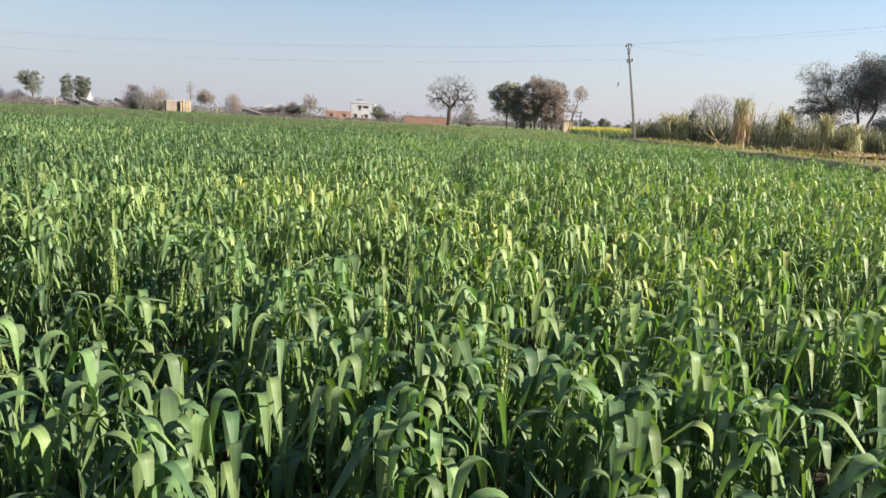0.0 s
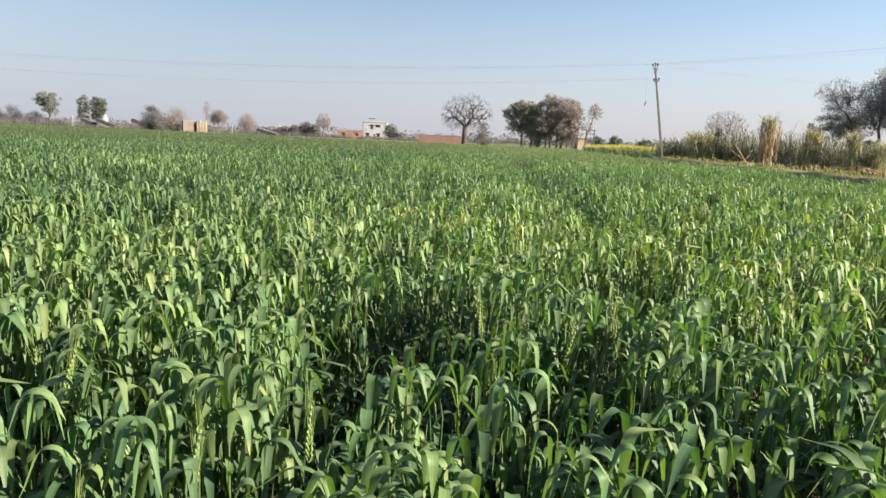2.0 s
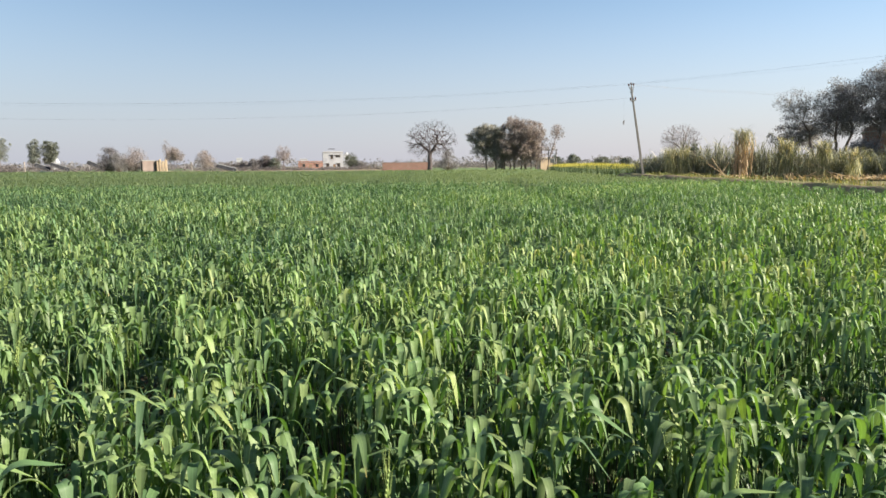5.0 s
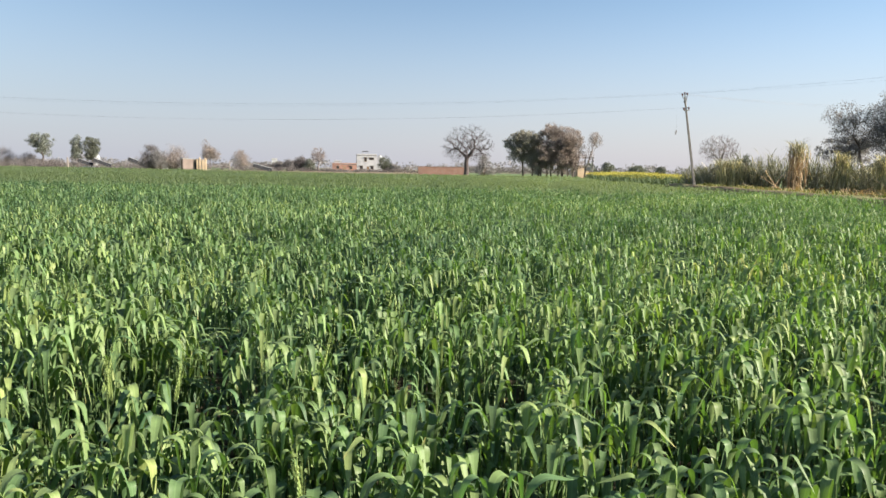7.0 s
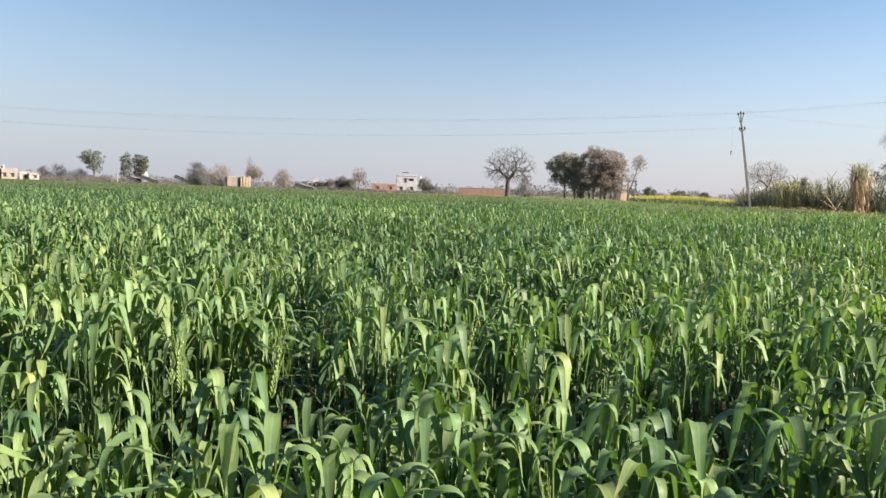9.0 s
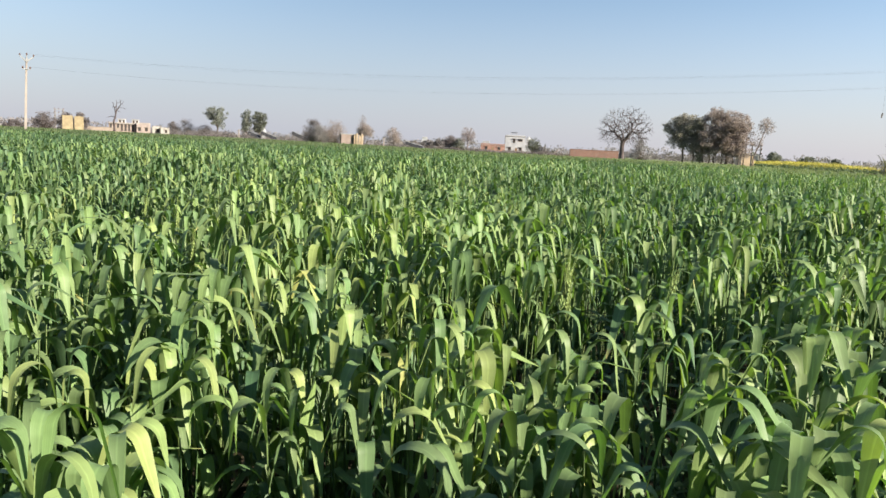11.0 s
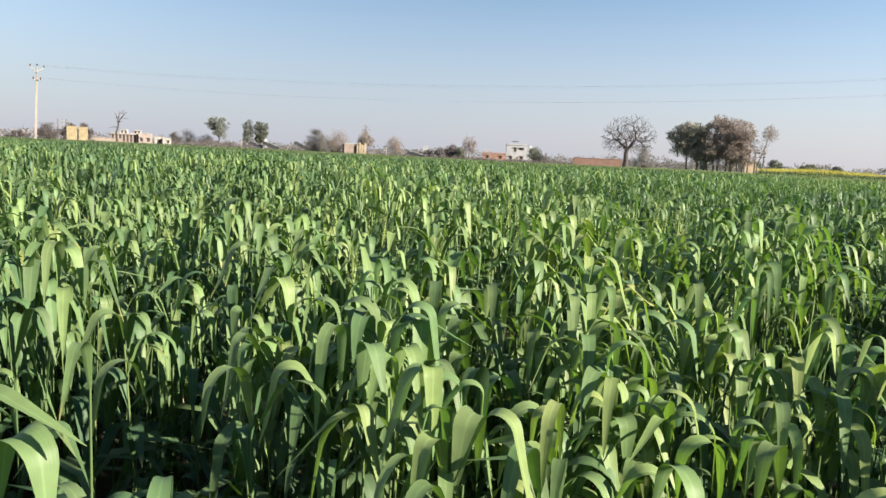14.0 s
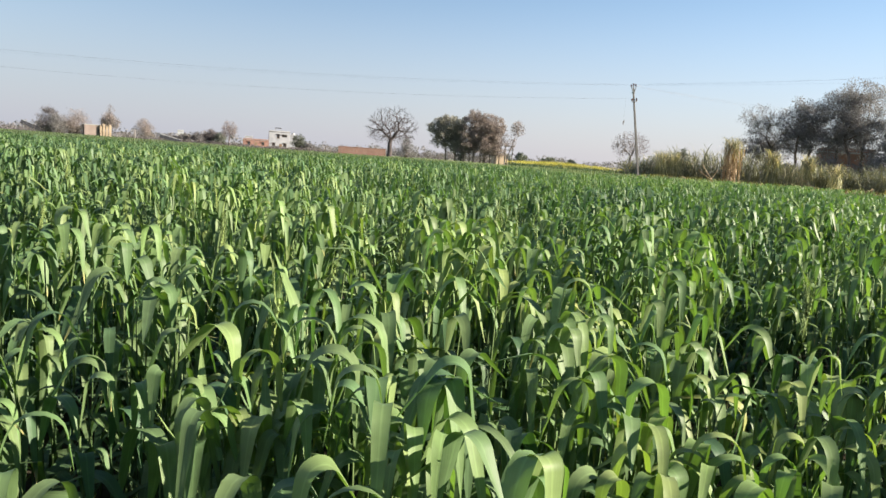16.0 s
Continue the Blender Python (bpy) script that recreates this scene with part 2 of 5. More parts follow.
M_WHITE = surface("white_paint", [(0.25, (0.26, 0.27, 0.29)), (0.7, (0.37, 0.38, 0.40))], 0.6, 0.8, 0.1, 12)
M_CREAM = surface("cream_plaster", [(0.25, (0.17, 0.135, 0.082)), (0.6, (0.26, 0.212, 0.13)), (0.8, (0.31, 0.26, 0.165))], 1.6, 0.9, 0.3, 12)
M_PINK = surface("dusty_pink_plaster", [(0.25, (0.19, 0.16, 0.148)), (0.7, (0.27, 0.228, 0.21))], 0.7, 0.9, 0.2, 12)
M_MUD = surface("mud_plaster", [(0.25, (0.15, 0.125, 0.105)), (0.7, (0.22, 0.185, 0.155))], 0.9, 0.95, 0.4, 12)
M_GREY = surface("cement_plaster", [(0.25, (0.20, 0.193, 0.18)), (0.7, (0.31, 0.297, 0.275))], 0.7, 0.9, 0.2, 12)
M_BRICK = brickwork("red_brick", (0.27, 0.140, 0.112), (0.32, 0.175, 0.14), (0.28, 0.22, 0.19), 4.0)
M_BRICK_TAN = brickwork("tan_brick", (0.37, 0.28, 0.19), (0.43, 0.33, 0.23), (0.37, 0.31, 0.24), 4.0)
M_BRICK_DUST = brickwork("dusty_brick", (0.205, 0.158, 0.142), (0.245, 0.19, 0.172), (0.225, 0.185, 0.168), 4.0)
M_SHEET = surface("pale_plastic", [(0.3, (0.42, 0.41, 0.37)), (0.7, (0.55, 0.54, 0.50))], 2.0, 0.4, 0.2, 20)
M_DARK = surface("dark_opening", [(0.3, (0.02, 0.02, 0.022)), (0.7, (0.045, 0.04, 0.04))], 3, 0.4, 0.05)
M_WOOD = surface("old_wood", [(0.3, (0.12, 0.08, 0.05)), (0.7, (0.25, 0.17, 0.11))], 4, 0.8, 0.3, 50)
M_PANEL = surface("solar_glass", [(0.3, (0.018, 0.019, 0.022)), (0.7, (0.032, 0.033, 0.037))], 2, 0.8, 0.02)
M_PANEL.node_tree.nodes["Principled BSDF"].inputs["Specular IOR Level"].default_value = 0.03
M_SOIL = surface("field_soil", [(0.3, (0.030, 0.026, 0.018)), (0.7, (0.062, 0.052, 0.034))], 1.2, 0.95, 0.7, 22, 0.03)
M_BUND = surface("bund_earth", [(0.25, (0.090, 0.068, 0.046)), (0.45, (0.165, 0.128, 0.088)), (0.55, (0.15, 0.145, 0.068)), (0.8, (0.22, 0.21, 0.10))], 0.8, 0.95, 0.7, 14, 0.05)
# sheet below the wheat tips, the lower leaves' shade put into its green
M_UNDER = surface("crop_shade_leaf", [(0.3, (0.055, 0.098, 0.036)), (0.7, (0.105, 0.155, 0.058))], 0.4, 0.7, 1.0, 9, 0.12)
for m in (M_UNDER, M_SOIL, M_BUND):
    m.node_tree.nodes["Principled BSDF"].inputs["Specular IOR Level"].default_value = 0.1


def ground_material():
    m, n, l, b = material("farm_ground")
    co = n.new("ShaderNodeTexCoord")
    vo = n.new("ShaderNodeTexVoronoi")
    vo.inputs["Scale"].default_value = 0.009
    no = n.new("ShaderNodeTexNoise")
    no.inputs["Scale"].default_value, no.inputs["Detail"].default_value = 1.5, 8
    l.new(co.outputs["Object"], vo.inputs["Vector"])
    l.new(co.outputs["Object"], no.inputs["Vector"])
    sep = n.new("ShaderNodeSeparateColor")
    l.new(vo.outputs["Color"], sep.inputs[0])
    field = ramp_link(n, l, sep.outputs[0], [(0.0, (0.06, 0.12, 0.03)), (0.45, (0.09, 0.15, 0.04)), (0.6, (0.17, 0.14, 0.08)), (1.0, (0.22, 0.17, 0.11))])
    grain = ramp_link(n, l, no.outputs["Fac"], [(0.3, (0.6, 0.6, 0.6)), (0.7, (1.1, 1.05, 1.0))])
    mx = n.new("ShaderNodeMix")
    mx.data_type, mx.blend_type = "RGBA", "MULTIPLY"
    mx.inputs[0].default_value = 1.0
    l.new(field, mx.inputs[6])
    l.new(grain, mx.inputs[7])
    l.new(mx.outputs[2], b.inputs["Base Color"])
    b.inputs["Roughness"].default_value = 0.95
    return m


M_GROUND = ground_material()

# ---- mesh helpers ----


def from_arrays(name, verts, faces, mat, rnd=None, across=None, smooth=True):
    """One mesh object from a vertex array and a quad or triangle array."""
    verts, faces = np.asarray(verts, np.float32), np.asarray(faces, np.int32)
    me = bpy.data.meshes.new(name)
    k = faces.shape[1]
    me.vertices.add(len(verts))
    me.vertices.foreach_set("co", verts.ravel())
    me.loops.add(faces.size)
    me.loops.foreach_set("vertex_index", faces.ravel())
    me.polygons.add(len(faces))
    me.polygons.foreach_set("loop_start", np.arange(0, faces.size, k, dtype=np.int32))
    me.polygons.foreach_set("use_smooth", np.full(len(faces), smooth))
    if rnd is not None:
        me.attributes.new("rnd", "FLOAT", "POINT").data.foreach_set("value", np.asarray(rnd, np.float32))
    if across is not None:
        a3 = np.zeros((len(verts), 3), np.float32)
        a3[:, :2] = across
        me.attributes.new("across", "FLOAT_VECTOR", "POINT").data.foreach_set("vector", a3.ravel())
    me.update(calc_edges=True)
    me.validate()
    me.materials.append(mat)
    return new(name, me)


def under(ob, parent, label=""):
    ob.parent = parent
    return tagged(ob, label) if label else ob


def part(name, bm, mat, parent=None, label=""):
    me = bpy.data.meshes.new(name)
    bm.to_mesh(me)
    bm.free()
    me.materials.append(mat)
    ob = new(name, me)
    return under(ob, parent, label) if parent else ob


def thing(name, loc, label, category, group="", yaw=0):
    ob = new(name)
    ob.empty_display_size = 0.3
    ob.matrix_world = pose(*loc, 0, 0, yaw)
    return tagged(ob, label, category, group)


def box(bm, x0, x1, y0, y1, z0, z1, bevel=0.0):
    r = bmesh.ops.create_cube(bm, size=1)
    vs = r["verts"]
    for v in vs:
        v.co = Vector(((x0 + x1) / 2 + v.co.x * (x1 - x0), (y0 + y1) / 2 + v.co.y * (y1 - y0), (z0 + z1) / 2 + v.co.z * (z1 - z0)))
    if bevel:
        es = list({e for v in vs for e in v.link_edges})
        bmesh.ops.bevel(bm, geom=es, offset=bevel, segments=1, affect="EDGES")
    return bm


def boxed(*dims, bevel=0.0):
    return box(bmesh.new(), *dims, bevel=bevel)


def tubes(segs, sides=4):
    """Tapered tubes for segments of (start, end, radius, radius)."""
    p = np.array([s[0] for s in segs], float)
    q = np.array([s[1] for s in segs], float)
    ra, rb = np.array([s[2] for s in segs]), np.array([s[3] for s in segs])
    d = q - p
    d /= np.linalg.norm(d, axis=1, keepdims=True) + 1e-9
    ref = np.where(np.abs(d[:, 2:3]) > 0.9, [[1.0, 0, 0]], [[0, 0, 1.0]])
    u = np.cross(d, ref)
    u /= np.linalg.norm(u, axis=1, keepdims=True)
    v = np.cross(d, u)
    ang = np.arange(sides) * 2 * np.pi / sides
    ring = u[:, None] * np.cos(ang)[None, :, None] + v[:, None] * np.sin(ang)[None, :, None]
    verts = np.concatenate([p[:, None] + ring * ra[:, None, None], q[:, None] + ring * rb[:, None, None]], 1).reshape(-1, 3)
    i = np.arange(sides)
    quad = np.stack([i, (i + 1) % sides, (i + 1) % sides + sides, i + sides], 1)
    faces = (np.arange(len(segs)) * 2 * sides)[:, None, None] + quad[None]
    return verts, faces.reshape(-1, 4)


def blades(rng, base, az, length, width, a0, a1, segs, bend=1.6, cols=2, fold=0.25, twist=0.5):
    """Arching grass blades: they leave at a0 from the upright and end at a1 (radians). bend: a power, or where and how gently each one folds over."""
    n = len(base)
    if isinstance(bend, tuple):
        lo, hi = bend[0] - bend[1] / 2, bend[0] + bend[1] / 2
        k = max(2, segs - 3)
        marks = [np.zeros(n)] + [lo + (hi - lo) * j / k for j in range(k + 1)] + [hi + (1 - hi) * 0.55, np.ones(n)]
        s = np.stack(marks, 1)
        segs = s.shape[1] - 1
    else:
        s = np.tile(np.linspace(0, 1, segs + 1), (n, 1))
    sm = (s[:, 1:] + s[:, :-1]) / 2
    if isinstance(bend, tuple):
        k = np.clip((sm - lo[:, None]) / (hi - lo)[:, None], 0, 1)
        ang = a0[:, None] + (a1 - a0)[:, None] * k + 0.22 * (sm - 0.5) * rng.normal(0, 1, n)[:, None]
    else:
        ang = a0[:, None] + (a1 - a0)[:, None] * sm**bend
    step = length[:, None] * np.diff(s, axis=1)
    out = np.concatenate([np.zeros((n, 1)), np.cumsum(np.sin(ang) * step, 1)], 1)
    up = np.concatenate([np.zeros((n, 1)), np.cumsum(np.cos(ang) * step, 1)], 1)
    ca, sa = np.cos(az)[:, None], np.sin(az)[:, None]
    mid = np.stack([base[:, 0:1] + out * ca, base[:, 1:2] + out * sa, base[:, 2:3] + up], -1)
    tw = rng.normal(0, twist, n)[:, None] * s
    aa = np.concatenate([ang[:, :1], (ang[:, 1:] + ang[:, :-1]) / 2, ang[:, -1:]], 1)
    side = np.stack([-sa + 0 * s, ca + 0 * s, 0 * s + 0 * ca], -1)
    nrm = np.stack([-np.cos(aa) * ca, -np.cos(aa) * sa, np.sin(aa)], -1)
    lat = side * np.cos(tw)[..., None] + nrm * np.sin(tw)[..., None]
    prof = np.minimum(1, 0.22 + 2.1 * s) * np.clip(1 - s**2.9, 0.03, 1)
    hw = (width / 2)[:, None] * prof
    if cols == 3:
        low = -nrm * np.cos(tw)[..., None] * (hw * fold)[..., None]
        rows = [mid - lat * hw[..., None], mid + low, mid + lat * hw[..., None]]
    else:
        rows = [mid - lat * hw[..., None], mid + lat * hw[..., None]]
    verts = np.stack(rows, 2)
    k = (np.arange(segs)[:, None] * cols + np.arange(cols - 1)[None]).ravel()
    quad = np.stack([k, k + 1, k + 1 + cols, k + cols], 1)
    faces = (np.arange(n) * (segs + 1) * cols)[:, None, None] + quad[None]
    u = np.tile(np.linspace(0, 1, cols), (n, segs + 1, 1))
    v = np.broadcast_to(s[:, :, None], u.shape)
    return verts.reshape(-1, 3), faces.reshape(-1, 4), np.stack([u, v], -1).reshape(-1, 2), (segs + 1) * cols


def join(parts):
    vs, fs, off = [], [], 0
    for v, f in parts:
        vs.append(v)
        fs.append(f + off)
        off += len(v)
    return np.concatenate(vs), np.concatenate(fs)


def leaf_cloud(rng, centres, per, radius, size, flat=1.0):
    """Small leaf quads scattered round the centres."""
    n = len(centres) * per
    off = rng.normal(0, 1, (n, 3))
    off /= np.linalg.norm(off, axis=1, keepdims=True)
    off *= (rng.random(n) ** 0.5 * radius)[:, None]
    off[:, 2] *= flat
    c = np.repeat(centres, per, 0) + off
    u = rng.normal(0, 1, (n, 3))
    u /= np.linalg.norm(u, axis=1, keepdims=True)
    w = np.cross(u, rng.normal(0, 1, (n, 3)))
    w /= np.linalg.norm(w, axis=1, keepdims=True)
    sz = size * (0.6 + 0.8 * rng.random(n))[:, None]
    a, b = u * sz * 0.5, w * sz * 0.27
    verts = np.stack([c - a, c + b * 1.0, c + a, c - b], 1).reshape(-1, 3)
    faces = np.arange(n * 4).reshape(-1, 4)
    rnd = np.repeat(np.clip(np.repeat(rng.random(len(centres)) * 0.55, per) + rng.random(n) * 0.45, 0, 1), 4)
    return verts, faces, rnd


# ---- trees ----


def reach(rng, p, goals, r, rmin, depth, segs, tips, bow):
    """Limbs that part again and again on their way to the goals."""
    n = len(goals)
    if n == 1:
        g = goals[0]
        mid = (p + g) / 2 + rng.normal(0, 0.05, 3) * np.linalg.norm(g - p) + np.array([0, 0, bow]) * np.linalg.norm(g - p)
        segs.append((p, mid, r, (r + rmin) / 2, depth))
        segs.append((mid, g, (r + rmin) / 2, rmin * 0.7, depth))
        tips.append(g)
        return
    c = goals.mean(0)
    f = 0.42 if n > 6 else 0.5
    q = p + (c - p) * f * (0.8 + 0.4 * rng.random()) + rng.normal(0, 0.045, 3) * np.linalg.norm(c - p)
    mid = (p + q) / 2 + rng.normal(0, 0.05, 3) * np.linalg.norm(q - p)
    segs.append((p, mid, r, r * 0.94, depth))
    segs.append((mid, q, r * 0.94, r * 0.88, depth))
    off = goals - q
    off = off / (np.linalg.norm(off, axis=1, keepdims=True) + 1e-9)
    k = 3 if n > 8 and rng.random() < 0.45 else 2
    seeds = [off[rng.integers(n)]]
    while len(seeds) < k:
        seeds.append(off[np.argmin(np.max(np.array([off @ s for s in seeds]), 0))])
    for _ in range(3):
        own = np.argmax(np.stack([off @ s for s in seeds], 1), 1)
        seeds = [off[own == j].mean(0) if (own == j).any() else seeds[j] for j in range(k)]
    for j in range(k):
        some = goals[own == j]
        if len(some) == n:
            reach(rng, q, some[: n // 2], r * 0.7, rmin, depth + 1, segs, tips, bow)
            reach(rng, q, some[n // 2 :], r * 0.7, rmin, depth + 1, segs, tips, bow)
            return
        if len(some):
            reach(rng, q, some, max(rmin, r * 0.93 * (len(some) / n) ** 0.37), rmin, depth + 1, segs, tips, bow)


def tree(name, seed, loc, lobes, label, trunk=0.3, fork=2.0, goals=300, stems=((0, 0),), leaf=None, per=0, radius=0.5, size=0.25,
         category="tree", group="", bark=None, flat=0.8, twig=0.012, bow=0.06, shell=0.45):
    """A tree whose limbs fill its crown's lobes (x, y, z, half width, half height); with a leaf material each twig carries leaves."""
    rng = np.random.default_rng(seed)
    lobes = np.array(lobes, float)
    vol = lobes[:, 3] ** 2 * lobes[:, 4]
    which = rng.choice(len(lobes), goals, p=vol / vol.sum())
    d = rng.normal(0, 1, (goals, 3))
    d /= np.linalg.norm(d, axis=1, keepdims=True)
    d *= (rng.random(goals) ** shell)[:, None]
    lb = lobes[which]
    pts = lb[:, :3] + d * np.stack([lb[:, 3], lb[:, 3], lb[:, 4]], 1)
    pts[:, 2] = np.maximum(pts[:, 2], 0.5)
    ob = thing(name, loc, label, category, group)
    roots = np.array([(x, y, 0.0) for x, y in stems])
    own = np.argmin(np.linalg.norm(pts[:, None, :2] - roots[None, :, :2], axis=2), 1)
    tips = []
    for k, root in enumerate(roots):
        mine = pts[own == k]
        if len(mine) < 2:
            continue
        segs = []
        head = mine.mean(0) - root
        top = root + np.array([head[0] * 0.25, head[1] * 0.25, 1.0]) * np.array([1, 1, fork * (0.85 + 0.3 * rng.random())])
        r0 = trunk / 2
        a = root + (top - root) * 0.08
        segs += [(root - np.array([0, 0, 0.1]), a, r0 * 1.5, r0 * 1.1, 0)]
        mid = (a + top) / 2 + rng.normal(0, 0.05, 3) * fork
        segs += [(a, mid, r0 * 1.1, r0 * 0.95, 0), (mid, top, r0 * 0.95, r0 * 0.85, 0)]
        reach(rng, top, mine, r0 * 0.85, twig, 1, segs, tips, bow)
        big = [q for q in segs if q[4] <= 2]
        fine = [q for q in segs if q[4] > 2]
        tr = under(from_arrays("trunk", *tubes(big, 7), bark or M_BARK), ob)
        if fine:
            tagged(under(from_arrays("branchwork", *tubes(fine, 3), bark or M_BARK), tr), kind="stuff")
    if leaf:
        v, f, r = leaf_cloud(rng, np.array(tips), per, radius, size, flat)
        tagged(under(from_arrays("crown", v, f, leaf, r, smooth=False), ob), kind="stuff")
    return ob


def bush(name, seed, loc, height, width, leaf, label, n=40, per=60, size=0.25, category="bush", group=""):
    """A shrub: leaning stems from the base and leaf clumps at uneven heights."""
    rng = np.random.default_rng(seed)
    ob = thing(name, loc, label, category, group)
    a, rr = rng.random(n) * 6.283, rng.random(n) ** 0.6
    z = height * (0.18 + 0.74 * rng.random(n) ** 0.8 * np.sqrt(np.clip(1 - 0.75 * rr**2, 0, 1)))
    c = np.stack([np.cos(a) * rr * width * 0.42, np.sin(a) * rr * width * 0.42, z], 1)
    root = c * np.array([[0.25, 0.25, 0]])
    mid = (root + c) / 2 + np.array([[0, 0, 0.12 * height]])
    segs = [(x, y, 0.03, 0.02) for x, y in zip(root, mid)] + [(x, y, 0.02, 0.008) for x, y in zip(mid, c)]
    tagged(under(from_arrays("branchwork", *tubes(segs, 4), M_BARK), ob), kind="stuff")
    v, f, r = leaf_cloud(rng, c, per, min(width, height) * 0.2, size, 0.8)
    under(from_arrays("crown", v, f, leaf, r, smooth=False), ob)
    return ob


# ---- ground ----


def ground_sheet():
    ring = [0, 30, 60, 100, 160, 250, 400, 700, 1200, 2200, 4200]
    seg = 64
    v, f = [(0, 60, 0)], []
    for r in ring[1:]:
        for k in range(seg):
            a = 2 * math.pi * k / seg
            v.append((r * math.cos(a), 60 + r * math.sin(a), 0))
    for i in range(len(ring) - 2):
        for k in range(seg):
            a, b = 1 + i * seg + k, 1 + i * seg + (k + 1) % seg
            f.append((a, a + seg, b + seg, b))
    me = bpy.data.meshes.new("ground")
    me.from_pydata(v, [], f + [(0, 1 + k, 1 + (k + 1) % seg) for k in range(seg)])
    me.materials.append(M_GROUND)
    return tagged(new("ground", me), "flat brown and green farmland reaching the horizon", "ground", kind="structure")


ground_sheet()


def right_edge(y):
    """The wheat's edge along the earth bund."""
    return np.interp(y, [-40, 0, 10, 20, 33.5, 60, 115], [5.6, 6.2, 6.8, 7.6, 8.4, 11.5, 19.0])


def left_edge(y):
    return np.interp(y, [-40, 60, 115], [-75, -82, -88])


FAR_EDGE = 111.0


def lumps(x, y, s, seed=0.0):
    """A cheap smooth noise of about -1 to 1."""
    return (np.sin(x * s * 1.7 + 1.3 + seed) * np.cos(y * s * 1.3 - 0.7 + seed) + np.sin(x * s * 0.61 - y * s * 0.83 + 2.1 * seed) + 0.6 * np.sin(x * s * 2.9 + y * s * 2.3 + 3.7 + seed)) / 2.2


def crop_height(x, y):
    """How high the wheat stands: lower far off, along an old furrow and in a few weak spots."""
    h = 0.71 - 0.095 * np.clip((-2.9 - x) / 1.1, 0, 1) * np.clip((5.0 - y) / 3.0, 0, 1) + 0.040 * lumps(x, y, 1.1) + 0.03 * lumps(x, y, 3.1, 2.0)
    h = h - 0.12 * np.clip((lumps(x, y, 0.9, 7.0) - 0.35) * 2.2, 0, 1) * np.clip((y - 2.2) / 1.5, 0, 1)
    h = h - 0.16 * np.clip((y - 25) / 40, 0, 1) * np.interp(x, [-55, -18], [-0.5, 1.0])
    h = h - 0.36 * np.clip(1 - (right_edge(y) - x) / 0.9, 0, 1)
    furrow = 0.05 + 0.002 * y + 0.0016 * y * y
    h = h - 0.22 * np.exp(-(((x - furrow) / (0.15 + 0.008 * y)) ** 2)) * np.clip((y - 3.4) / 1.5, 0, 1)
    for cx, cy, rx, ry, dip in ((-0.5, 4.0, 0.55, 0.35, 0.18), (-1.7, 4.1, 0.5, 0.45, 0.17), (1.9, 5.3, 0.35, 0.3, 0.18), (-4.15, 4.4, 0.6, 0.3, 0.06), (-2.2, 6.0, 0.6, 0.5, 0.17), (-1.5, 4.7, 0.7, 0.25, 0.12), (2.6, 3.2, 0.4, 0.5, 0.13)):
        h = h - 0.8 * dip * np.exp(-(((x - cx) / rx) ** 2) - ((y - cy) / ry) ** 2)
    return h


def scatter(rng, y0, y1, density, left, right):
    """Random places between two lines, with left(y) < x < right(y)."""
    ys = np.linspace(y0, y1, 200)
    lo, hi = left(ys).min(), right(ys).max()
    n = int((hi - lo) * (y1 - y0) * density)
    x, y = lo + rng.random(n) * (hi - lo), y0 + rng.random(n) * (y1 - y0)
    ok = (x > left(y)) & (x < right(y)) & (x < right_edge(y)) & (x > left_edge(y))
    return x[ok], y[ok]


def view_left(y):
    return -5.6 - 1.06 * np.maximum(y, 0)


def view_right(y):
    return np.maximum(0.9 + 0.68 * np.maximum(y, 0), -4.4 + 0.88 * y)


